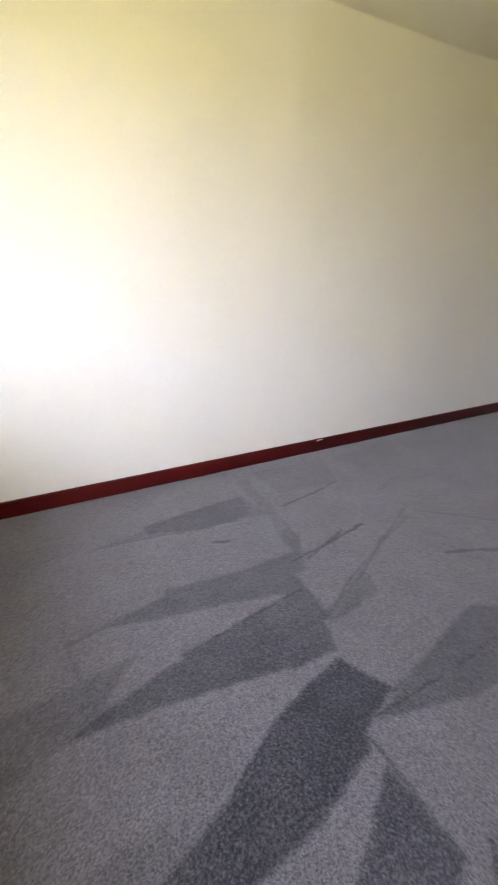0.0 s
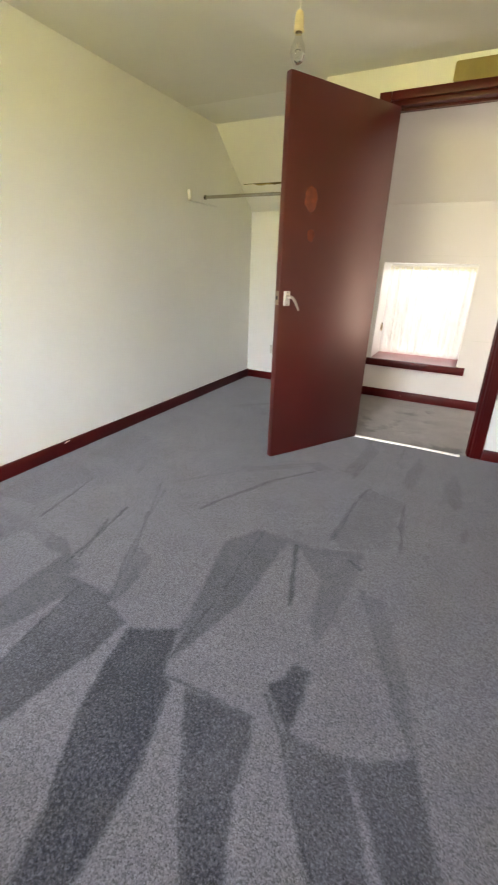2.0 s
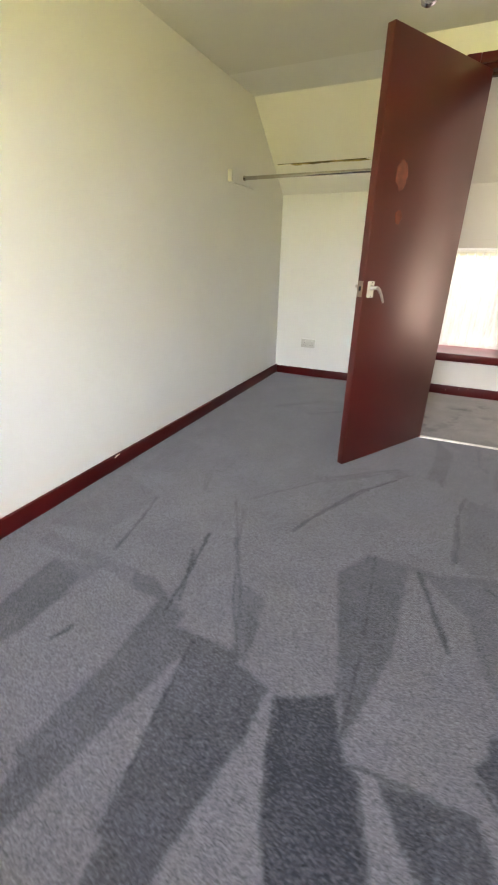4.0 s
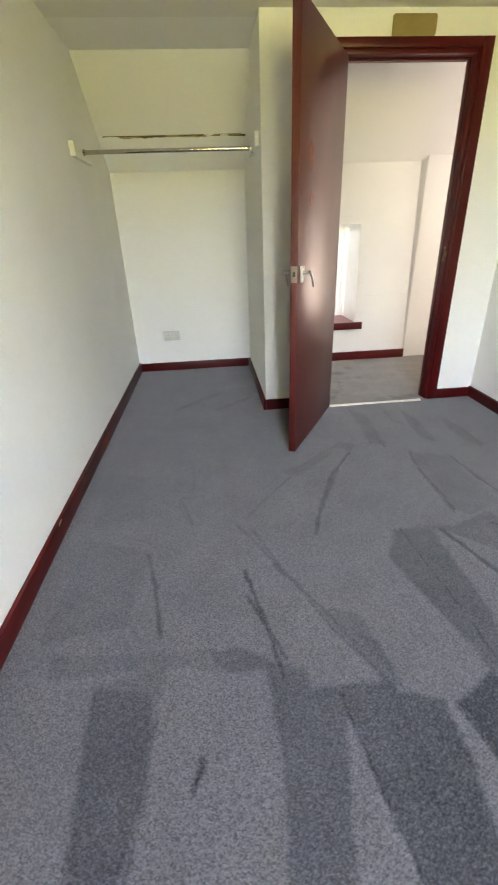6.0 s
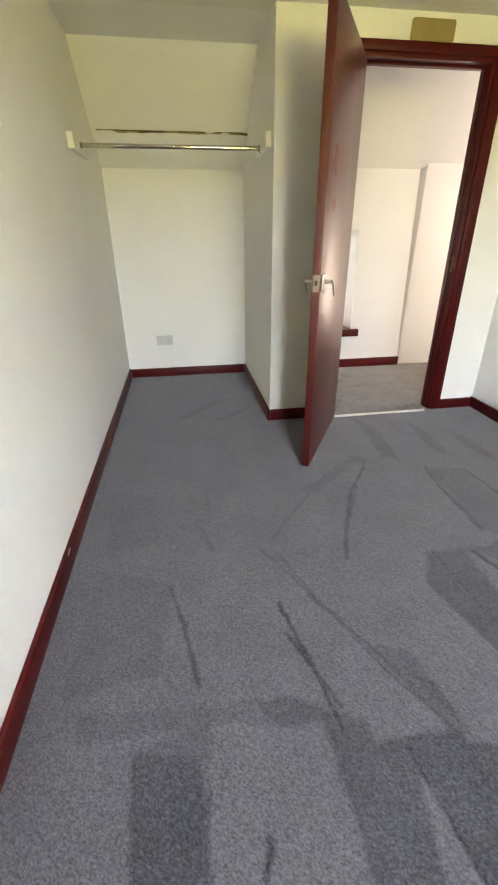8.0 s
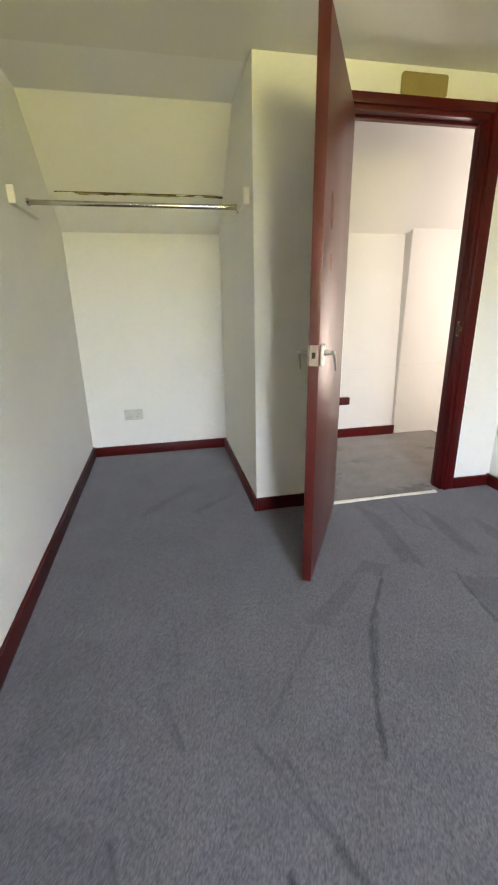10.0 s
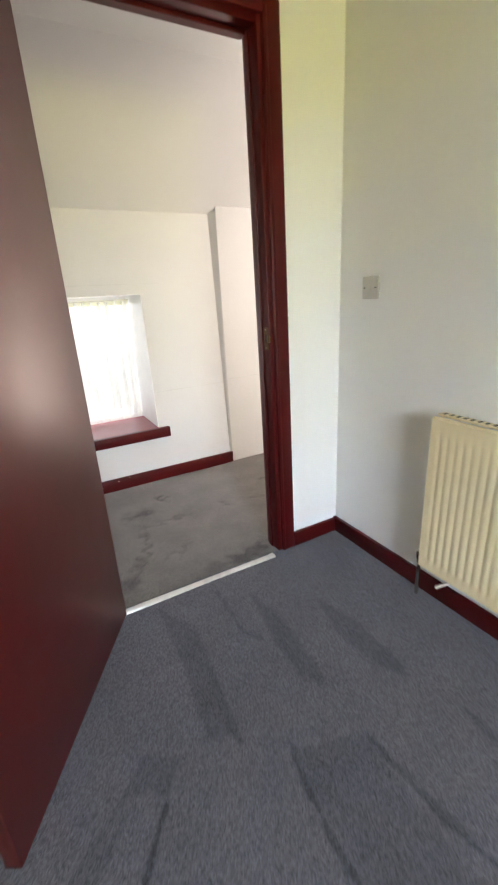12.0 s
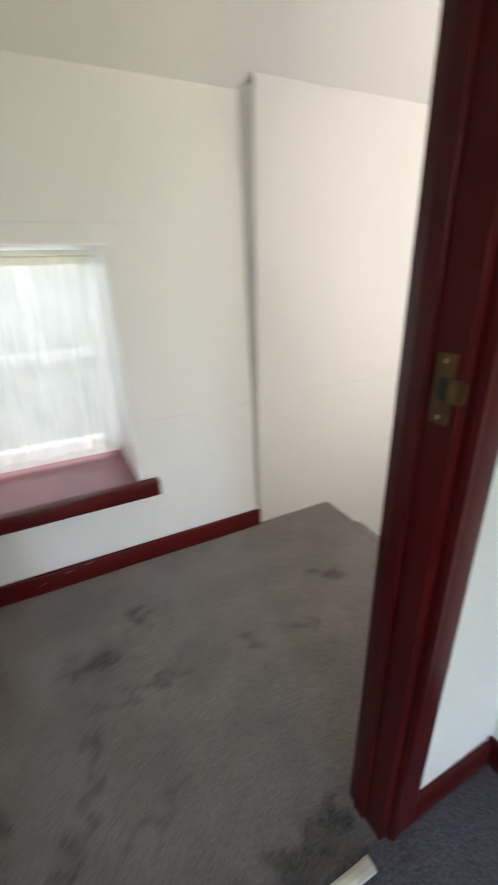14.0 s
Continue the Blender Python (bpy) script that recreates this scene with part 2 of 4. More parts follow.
def lathe(profile, segments=20):
    """A solid of revolution about z from (radius, z) steps."""
    bm = bmesh.new()
    rings = []
    for r, z in profile:
        rings.append([bm.verts.new((max(r, 0.0003) * math.cos(2 * math.pi * k / segments), max(r, 0.0003) * math.sin(2 * math.pi * k / segments), z)) for k in range(segments)])
    for a, b in zip(rings, rings[1:]):
        for k in range(segments):
            n = (k + 1) % segments
            bm.faces.new((a[k], a[n], b[n], b[k]))
    bm.faces.new(rings[0][::-1])
    bm.faces.new(rings[-1])
    return bm


def tube(points, radius, segments=12, flat=1.0):
    """A round bar along points; flat squeezes it along the second axis."""
    bm = bmesh.new()
    points = [Vector(p) for p in points]
    rings = []
    for i, p in enumerate(points):
        ahead = (points[min(i + 1, len(points) - 1)] - points[max(i - 1, 0)]).normalized()
        side = ahead.cross(Vector((0, 0, 1)) if abs(ahead.z) < 0.9 else Vector((1, 0, 0))).normalized()
        up = side.cross(ahead)
        r = radius[i] if isinstance(radius, (list, tuple)) else radius
        rings.append([bm.verts.new(p + side * math.cos(2 * math.pi * k / segments) * r * flat + up * math.sin(2 * math.pi * k / segments) * r) for k in range(segments)])
    for a, b in zip(rings, rings[1:]):
        for k in range(segments):
            n = (k + 1) % segments
            bm.faces.new((a[k], a[n], b[n], b[k]))
    bm.faces.new(rings[0][::-1])
    bm.faces.new(rings[-1])
    bmesh.ops.recalc_face_normals(bm, faces=bm.faces)
    return bm


def part(name, bm, mat, parent=None, label="", smooth=False, m=None):
    mesh = bpy.data.meshes.new(name)
    if m is not None:
        bm.transform(m)
    if smooth:
        for f in bm.faces:
            f.smooth = True
        for e in bm.edges:
            if len(e.link_faces) == 2 and e.calc_face_angle(0) > radians(35):
                e.smooth = False
    bm.to_mesh(mesh)
    bm.free()
    mesh.materials.append(mat)
    ob = new(name, mesh)
    if parent is not None:
        ob.parent = parent
    if label:
        ob["label"] = label
    return ob


def thing(name, label, category, at=(0, 0, 0), turn=0.0, group=""):
    ob = new(name)
    ob.matrix_world = pose(*at, 0, 0, turn)
    return tagged(ob, label, category, group)


def structure(ob, label, category):
    return tagged(ob, label, category, kind="structure")


def shear(bm, kx=0.0, ky=0.0):
    for v in bm.verts:
        v.co.x += kx * v.co.z
        v.co.y += ky * v.co.z
    return bm


def pierced_wall(x0, x1, y0, y1, z0, z1, hx0, hx1, hz0, hz1):
    """One solid wall along x with a rectangular opening right through it (to its foot where hz0 is None)."""
    xs = [x0, hx0, hx1, x1]
    zs = [z0, hz1, z1] if hz0 is None else [z0, hz0, hz1, z1]
    gap = (1, 0) if hz0 is None else (1, 1)
    cells = {(i, k) for i in range(3) for k in range(len(zs) - 1)} - {gap}
    bm = bmesh.new()
    at = {(i, j, k): bm.verts.new((xs[i], (y0, y1)[j], zs[k])) for i in range(4) for j in (0, 1) for k in range(len(zs))}
    for i, k in cells:
        for j in (0, 1):
            bm.faces.new([at[p] for p in ((i, j, k), (i + 1, j, k), (i + 1, j, k + 1), (i, j, k + 1))])
        for di, dk, a, c in ((-1, 0, (i, k), (i, k + 1)), (1, 0, (i + 1, k), (i + 1, k + 1)), (0, -1, (i, k), (i + 1, k)), (0, 1, (i, k + 1), (i + 1, k + 1))):
            if (i + di, k + dk) not in cells:
                bm.faces.new([at[a[0], 0, a[1]], at[c[0], 0, c[1]], at[c[0], 1, c[1]], at[a[0], 1, a[1]]])
    bmesh.ops.recalc_face_normals(bm, faces=bm.faces)
    return bm


# ---------------------------------------------------------------- the plan, in metres
XL, XR = -1.94, 0.75          # bedroom side walls
YB, YD = -1.20, 2.90          # bedroom window wall, door wall
YO = 4.105                    # inner face of the outer wall behind alcove and landing
YO2 = 4.58                    # its outer face
XP, XP2 = -0.84, -0.76        # partition between alcove and landing
DL, DR, DH = -0.405, 0.386, 2.025   # door opening
ZC = 2.215                    # ceiling
WX0, WX1, WZ0, WZ1 = -0.575, 0.20, 0.37, 1.235   # landing window opening
LEAN = 0.022                  # the old outer wall leans back
XS = 1.14                     # top of the stairs
XE = 2.60                     # end of the stairwell

# ground and floors
g = bmesh.new()
bmesh.ops.create_grid(g, x_segments=40, y_segments=40, size=600)
structure(part("ground", g, GRASS, m=Matrix.Translation((0, 0, -2.95))), "rough green grass round the house", "ground")


def from_line(x, y, p, q):
    """Distance of x, y from the piece of line between p and q."""
    dx, dy = q[0] - p[0], q[1] - p[1]
    f = np.clip(((x - p[0]) * dx + (y - p[1]) * dy) / (dx * dx + dy * dy + 1e-9), 0, 1)
    return np.hypot(x - p[0] - f * dx, y - p[1] - f * dy)


def carpet(name, x0, x1, y0, y1, step, mat, label, patches=(), loose=0.16, edges=(), blur=0.016):
    """A carpet sheet on a fine grid, slightly uneven, with the pile's lie as an attribute."""
    nx, ny = int((x1 - x0) / step) + 1, int((y1 - y0) / step) + 1
    gx, gy = np.meshgrid(np.linspace(x0, x1, nx), np.linspace(y0, y1, ny))
    wob = 0.010 * np.sin(gx * 61 + 3 * np.sin(gy * 23)) + 0.008 * np.sin(gy * 83 + 2 * np.sin(gx * 31))
    nap = np.zeros_like(gx)
    rough = wob + 0.006 * np.sin(gx * 190 + 4 * np.sin(gy * 70)) * np.sin(gy * 170 + 3 * np.sin(gx * 60))
    hx, hy = gx + rough * loose, gy + rough[::-1, ::-1] * loose
    fade = 0.92 + 0.14 * np.sin(gx * 5.3 + 1.9 * np.sin(gy * 4.1)) * np.sin(gy * 6.7 + 1.3)
    for strength, *corners in patches:
        near, odd = np.full_like(gx, 9.0), np.zeros(gx.shape, dtype=bool)
        for p, q in zip(corners, corners[1:] + corners[:1]):
            near = np.minimum(near, from_line(hx, hy, p, q))
            if p[1] != q[1]:
                odd ^= ((p[1] > hy) != (q[1] > hy)) & (hx < (q[0] - p[0]) * (hy - p[1]) / (q[1] - p[1]) + p[0])
        inside = np.where(odd, near, -near)
        nap = np.maximum(nap, strength * fade * np.clip(inside / blur + 0.5, 0, 1))
    for strength, half, *way in edges:
        for p, q in zip(way, way[1:]):
            thin = half * (0.95 + 0.3 * np.sin(hx * 37 + hy * 41))
            nap = np.maximum(nap, strength * np.clip((thin - from_line(hx, hy, p, q)) / (blur * 0.6) + 0.5, 0, 1))
    patchy = 0.90 + 0.10 * np.sin(gx * 17 + 2.2 * np.sin(gy * 11)) * np.sin(gy * 13 + 1.7 * np.sin(gx * 19))
    nap = np.clip(nap * patchy, 0, 1)
    z = 0.0012 * np.sin(gx * 9 + 1.3 * np.sin(gy * 7)) - 0.0025 * nap
    verts = np.stack([gx.ravel(), gy.ravel(), z.ravel()], 1)
    i = np.arange(nx * ny).reshape(ny, nx)
    faces = np.stack([i[:-1, :-1].ravel(), i[:-1, 1:].ravel(), i[1:, 1:].ravel(), i[1:, :-1].ravel()], 1)
    mesh = bpy.data.meshes.new(name)
    mesh.from_pydata(verts.tolist(), [], faces.tolist())
    layer = mesh.attributes.new("nap", "FLOAT", "POINT")
    layer.data.foreach_set("value", nap.ravel().astype(np.float32))
    mesh.polygons.foreach_set("use_smooth", np.ones(len(faces), dtype=bool))
    mesh.materials.append(mat)
    return structure(new(name, mesh), label, "carpet")


NEAR_PILE = [
    (0.95, (-0.6, 0.67), (-0.45, 0.75), (-0.39, 0.59), (-0.35, 0.57), (-0.29, 0.39), (-0.27, 0.27), (-0.26, 0.14), (-0.24, 0.01), (-0.33, -0.05), (-0.42, 0.21), (-0.53, 0.41)),
    (0.88, (-0.3, 0.58), (-0.21, 0.6), (-0.1, 0.6), (-0.07, 0.55), (-0.05, 0.41), (0.05, 0.17), (0.01, 0.15), (-0.16, 0.36)),
    (0.58, (-0.46, 1.41), (-0.31, 1.39), (-0.32, 0.95), (-0.38, 0.72), (-0.4, 0.64), (-0.48, 0.9), (-0.56, 1.25)),
    (0.9, (-0.05, 0.82), (-0.0, 0.81), (0.01, 0.71), (0.01, 0.61), (-0.05, 0.66), (-0.1, 0.71), (-0.07, 0.76)),
    (0.74, (-0.01, 0.63), (0.05, 0.61), (0.16, 0.62), (0.19, 0.56), (0.32, 0.31), (0.23, 0.26), (0.07, 0.48)),
    (0.74, (0.16, 0.62), (0.23, 0.65), (0.32, 0.71), (0.35, 0.61), (0.44, 0.38), (0.35, 0.33), (0.21, 0.56)),
]
SIDE_PILE = [
    (0.35, (0.05, 1.23), (0.15, 1.22), (0.27, 0.92), (0.32, 0.72), (0.26, 0.78), (0.13, 1.06)),
    (0.38, (-0.45, 1.41), (-0.2, 1.41), (0.01, 1.48), (0.02, 1.32), (-0.0, 1.01), (-0.02, 0.91), (-0.07, 1.0), (-0.1, 1.22), (-0.24, 1.36)),
    (0.7, (-0.89, 0.76), (-0.63, 0.69), (-0.63, 0.56), (-0.66, 0.4), (-0.69, 0.19), (-0.71, 0.02), (-0.72, -0.13), (-0.76, -0.03), (-0.82, 0.24), (-0.84, 0.45)),
    (0.55, (-1.11, 0.87), (-0.99, 0.81), (-0.95, 0.55), (-0.99, 0.3), (-1.05, 0.02), (-1.03, -0.09), (-1.1, 0.23), (-1.07, 0.49)),
    (0.3, (-1.59, 0.83), (-1.41, 0.89), (-1.46, 0.47), (-1.49, 0.05), (-1.59, 0.52)),
    (0.45, (-0.85, 1.03), (-0.78, 0.91), (-0.74, 0.89), (-0.72, 0.7), (-0.76, 0.8)),
]
BRUSHED_PILE = [
    (0.62, (-1.62, 0.84), (-1.45, 0.8), (-1.43, 0.69), (-1.45, 0.51), (-1.5, 0.3), (-1.57, 0.3), (-1.61, 0.64)),
    (0.28, (-1.78, 0.95), (-1.41, 0.92), (-1.27, 0.92), (-1.16, 0.87), (-1.18, 0.83), (-1.4, 0.87), (-1.76, 0.87)),
    (0.55, (-1.29, 0.91), (-1.17, 0.91), (-1.07, 0.85), (-1.09, 0.83), (-1.23, 0.83)),
    (0.6, (-1.11, 0.84), (-1.06, 0.76), (-0.91, 0.76), (-0.91, 0.67), (-0.95, 0.51), (-1.02, 0.25), (-1.13, 0.26), (-1.1, 0.58)),
    (0.68, (-0.91, 0.76), (-0.74, 0.76), (-0.76, 0.64), (-0.65, 0.61), (-0.66, 0.48), (-0.66, 0.4), (-0.71, 0.22), (-0.84, 0.23), (-0.87, 0.47), (-0.9, 0.6)),
]
DOOR_PILE = [
    (0.32, (-0.9, 1.05), (-0.76, 0.99), (-0.74, 0.76), (-0.75, 0.68), (-0.81, 0.84)),
    (0.35, (-0.47, 2.28), (-0.37, 2.22), (-0.43, 2.14), (-0.46, 2.18), (-0.52, 2.19)),
    (0.38, (-0.25, 2.82), (-0.15, 2.65), (-0.18, 2.38), (-0.2, 2.19), (-0.29, 2.23), (-0.26, 2.48)),
    (0.38, (0.11, 2.7), (0.15, 2.54), (0.14, 2.3), (0.12, 2.19), (0.06, 2.24), (0.07, 2.42)),
    (0.38, (0.33, 2.54), (0.38, 2.35), (0.38, 2.12), (0.35, 2.07), (0.3, 2.16), (0.28, 2.33)),
    (0.3, (-0.51, 2.17), (-0.59, 2.09), (-0.7, 1.99), (-0.79, 1.91), (-0.87, 1.96), (-0.7, 2.07)),
    (0.25, (-0.1, 2.08), (0.11, 2.01), (0.09, 1.82), (0.1, 1.55), (-0.07, 1.46), (-0.14, 1.51), (-0.13, 1.66)),
]
NEAR_EDGES = [
    (0.85, 0.0062, (-0.44, 1.41), (-0.41, 0.93), (-0.41, 0.64)),
    (0.75, 0.0094, (-0.27, 1.39), (-0.16, 1.04)),
    (0.8, 0.0125, (-0.03, 1.4), (0.02, 1.36)),
    (0.5, 0.0062, (0.06, 1.24), (0.14, 1.06), (0.27, 0.79), (0.32, 0.7)),
    (0.95, 0.0062, (-0.6, 0.66), (-0.53, 0.41), (-0.42, 0.21)),
    (0.8, 0.0055, (-0.3, 0.58), (-0.16, 0.36), (-0.06, 0.23)),
    (0.7, 0.0055, (-0.38, 0.59), (-0.21, 0.6), (-0.1, 0.6)),
    (0.8, 0.007, (-0.09, 0.68), (-0.0, 0.59), (0.07, 0.48), (0.16, 0.36)),
    (0.75, 0.0062, (-0.88, 0.75), (-0.85, 0.55), (-0.83, 0.38)),
]
SIDE_EDGES = [
    (0.8, 0.007, (-1.14, 1.12), (-1.04, 0.86)),
    (0.4, 0.0055, (-1.08, 1.48), (-1.0, 1.26)),
    (0.4, 0.007, (-0.15, 1.49), (-0.14, 1.8)),
    (0.4, 0.0062, (0.15, 1.56), (0.12, 1.92)),
    (0.6, 0.0062, (-0.82, 0.24), (-0.78, 0.07), (-0.73, -0.1)),
    (0.55, 0.0055, (-1.09, 0.25), (-1.07, 0.06), (-1.03, -0.08)),
    (0.25, 0.0062, (-1.04, -0.09), (-0.85, -0.06), (-0.72, -0.05)),
    (0.5, 0.0047, (-1.5, 0.07), (-1.47, 0.34), (-1.43, 0.57)),
    (0.55, 0.0078, (-0.74, 0.69), (-0.86, 0.99), (-1.02, 1.27)),
]
BRUSHED_EDGES = [
    (0.65, 0.007, (-1.43, 0.71), (-1.45, 0.51), (-1.48, 0.41)),
    (0.85, 0.0086, (-1.3, 0.61), (-1.32, 0.54)),
    (0.92, 0.0062, (-0.91, 0.74), (-0.87, 0.47), (-0.85, 0.36)),
    (0.5, 0.0047, (-1.15, 1.54), (-0.99, 1.23), (-0.87, 0.95)),
    (0.7, 0.0062, (-0.87, 0.95), (-0.76, 0.76), (-0.75, 0.69)),
    (0.85, 0.007, (-1.14, 1.25), (-1.09, 1.01), (-1.06, 0.8)),
    (0.7, 0.007, (-1.53, 1.39), (-1.48, 1.21), (-1.44, 0.98)),
    (0.5, 0.007, (-0.54, 2.0), (-0.73, 1.63)),
    (0.35, 0.0062, (-1.4, 1.73), (-1.35, 1.57)),
    (0.6, 0.0055, (-0.47, 1.4), (-0.47, 0.93), (-0.44, 0.74)),
    (0.5, 0.0055, (-0.26, 1.35), (-0.18, 1.13)),
]
DOOR_EDGES = [
    (0.66, 0.0086, (-0.44, 2.13), (-0.61, 1.9), (-0.7, 1.71), (-0.78, 1.52), (-0.81, 1.43)),
    (0.62, 0.0086, (-0.1, 2.07), (-0.13, 1.86), (-0.13, 1.66), (-0.14, 1.52)),
    (0.6, 0.0078, (0.11, 2.0), (0.12, 1.76), (0.15, 1.63), (0.15, 1.59)),
    (0.55, 0.0101, (-0.21, 2.35), (-0.21, 2.17)),
    (0.3, 0.0094, (0.12, 2.31), (0.11, 2.21)),
    (0.32, 0.0094, (0.33, 2.33), (0.34, 2.1)),
]
DOORWAY_EDGES = [
    (0.4, 0.0109, (0.41, 1.91), (0.39, 1.76)),
    (0.3, 0.007, (-0.49, 2.23), (-0.73, 2.04), (-0.94, 1.79), (-1.11, 1.57)),
    (0.45, 0.007, (-0.09, 2.08), (-0.12, 1.94), (-0.14, 1.74)),
    (0.18, 0.0062, (-1.36, 2.11), (-1.35, 1.78), (-1.41, 1.79), (-1.42, 1.72), (-1.37, 1.6)),
    (0.36, 0.0078, (-0.0, 2.78), (-0.01, 2.54), (0.03, 2.46)),
    (0.45, 0.0078, (0.09, 2.36), (0.1, 2.2)),
    (0.36, 0.0078, (0.32, 2.37), (0.34, 2.21), (0.36, 2.1)),
    (0.45, 0.0078, (-0.2, 2.41), (-0.19, 2.33), (-0.2, 2.22)),
]
HALL_PILE = [
    (0.56, (0.04, 2.96), (0.26, 2.98), (0.39, 3.02), (0.35, 2.91), (0.17, 2.9), (-0.01, 2.9)),
    (0.48, (-0.45, 3.16), (-0.32, 3.01), (-0.38, 2.93), (-0.41, 2.95)),
    (0.35, (-0.2, 3.71), (0.02, 3.72), (-0.02, 3.59), (-0.2, 3.6)),
    (0.32, (-0.7, 3.82), (-0.57, 3.84), (-0.4, 3.47), (-0.45, 3.25), (-0.56, 3.37)),
]
HALL_EDGES = [
    (0.77, 0.012, (-0.13, 3.42), (-0.18, 3.23), (-0.26, 3.12), (-0.3, 3.03)),
    (0.68, 0.012, (-0.1, 3.47), (-0.01, 3.49), (0.15, 3.5)),
    (0.59, 0.012, (0.05, 3.2), (-0.05, 3.15), (-0.12, 3.14)),
    (0.95, 0.018, (0.06, 3.8), (0.07, 3.74)),
    (0.85, 0.02, (-0.18, 3.64), (-0.01, 3.65)),
    (0.85, 0.018, (0.53, 3.47), (0.58, 3.45)),
    (0.94, 0.014, (0.77, 3.64), (0.84, 3.61)),
    (0.59, 0.015, (0.37, 3.48), (0.4, 3.49)),
    (0.68, 0.02, (-0.46, 3.53), (-0.41, 3.54)),
    (0.59, 0.03, (-0.43, 3.19), (-0.31, 3.01)),
    (0.77, 0.03, (0.19, 2.94), (0.35, 2.99)),
    (0.59, 0.02, (-0.41, 3.35), (-0.36, 3.3)),
]
# broad patches, faintly darker than the carpet round them
DARKER_PATCHES = [
    (0.20, (-1.80, 1.52), (-1.52, 1.40), (-1.56, 1.04), (-1.84, 1.00)),
    (0.18, (-1.84, 2.10), (-1.62, 2.02), (-1.58, 1.66), (-1.80, 1.60)),
    (0.22, (-0.45, 0.10), (-0.10, 0.12), (0.10, -0.35), (-0.40, -0.40)),
    (0.35, (-0.90, 0.10), (-0.74, -0.05), (-0.62, -0.40), (-0.85, -0.35)),
]
carpet("floor", XL, XR, YB, YD, 0.0065, CARPET, "grey cut-pile carpet with dark vacuum marks", NEAR_PILE + SIDE_PILE + BRUSHED_PILE + DOOR_PILE + DARKER_PATCHES, edges=NEAR_EDGES + SIDE_EDGES + BRUSHED_EDGES + DOOR_EDGES + DOORWAY_EDGES)
carpet("alcove_floor", XL, XP, YD, YO, 0.015, CARPET, "grey cut-pile carpet in the hanging alcove", edges=[(0.3, 0.03, (-1.5, 3.0), (-1.2, 3.3)), (0.3, 0.025, (-1.2, 2.95), (-0.95, 3.15))])
carpet("landing_floor", XP2, XS, YD, YO + 0.04, 0.012, HALL_CARPET, "brownish grey worn carpet with dark stains", HALL_PILE, loose=1.6, edges=HALL_EDGES, blur=0.05)
# floor deck below the carpets
deck = bmesh.new()
bm_box(deck, XL - 0.1, XR + 0.1, YB - 0.3, YD, -0.22, -0.008)
bm_box(deck, XL - 0.1, XS - 0.02, YD, YO2, -0.22, -0.008)
structure(part("floor_deck", deck, HARL), "timber floor deck under the carpets", "floor")

# the storey below
low = bmesh.new()
bm_box(low, XL - 0.12, XR + 0.10, YB - 0.35, YD, -2.95, -0.23)
structure(part("wall_lower", low, HARL), "rough harled wall of the storey below", "wall")
structure(part("wall_lower", box(XL - 0.12, XS - 0.03, YD, YO, -2.95, -0.23), HARL), "rough harled wall of the storey below", "wall")
structure(part("wall_lower", box(XP + 0.04, 0.735, YO, YO2, -2.95, -0.23), HARL), "rough harled wall of the storey below", "wall")

# walls
structure(part("wall_west", box(XL - 0.12, XL, YB, YO, -0.2, ZC), WALL), "long white painted plaster wall", "wall")
structure(part("wall_east", box(XR, XR + 0.10, YB, YD, -0.2, ZC), WALL), "white painted plaster wall behind a radiator", "wall")
bx0, bx1, bz0, bz1 = -1.19, -0.13, 1.05, 1.95
b = pierced_wall(XL - 0.12, XR + 0.10, YB - 0.35, YB, -0.2, ZC, bx0, bx1, bz0, bz1)
structure(part("wall_south", b, WALL), "white painted wall with the bedroom window", "wall")
d = pierced_wall(XP, XE, YD, YD + 0.09, -0.2, ZC, DL - 0.03, DR + 0.03, None, DH + 0.03)
structure(part("wall_stair_side", box(XS, XE, YD, YD + 0.10, -2.9, -0.2), LANDING_WALL), "cream painted wall beside the stairs", "wall")
structure(part("wall_door", d, WALL), "white painted partition wall round the doorway", "wall")
structure(part("wall_partition", box(XP, XP2, YD + 0.09, YO + 0.05, -0.2, ZC), WALL), "thin white partition beside the alcove", "wall")
structure(part("wall_alcove", box(XL - 0.12, XP + 0.04, YO, YO2, -2.9, ZC), WALL), "white painted back wall of the alcove", "wall")
xw0, xw1 = XP + 0.04, 0.735
w = pierced_wall(xw0, xw1, YO - 0.02, YO2, -0.2, ZC, WX0, WX1, WZ0 - 0.045, WZ1)
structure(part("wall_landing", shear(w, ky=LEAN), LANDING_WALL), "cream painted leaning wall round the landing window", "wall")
# the opening is added, out of view, for the stairwell lamp
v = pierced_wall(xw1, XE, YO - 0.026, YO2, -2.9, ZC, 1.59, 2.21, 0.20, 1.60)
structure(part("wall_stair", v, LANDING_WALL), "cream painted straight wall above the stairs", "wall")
# added splay between the leaning wall and the straight one, shaped to lighten the dark corner
sweep = bmesh.new()
low = [sweep.verts.new(p) for p in ((xw1 - 0.014, YO - 0.018, 0.0), (xw1 + 0.001, YO - 0.0262, 0.0), (xw1 + 0.001, YO + 0.02, 0.0))]
high = [sweep.verts.new(p) for p in ((xw1 - 0.040, YO + 0.019, 1.70), (xw1 + 0.001, YO - 0.0262, 1.70), (xw1 + 0.001, YO + 0.04, 1.70))]
sweep.faces.new(low)
sweep.faces.new(high[::-1])
for k in range(3):
    sweep.faces.new((low[k], high[k], high[(k + 1) % 3], low[(k + 1) % 3]))
bmesh.ops.recalc_face_normals(sweep, faces=sweep.faces)
structure(part("trim", sweep, LANDING_WALL), "added cream splay that lightens the wall corner", "trim")
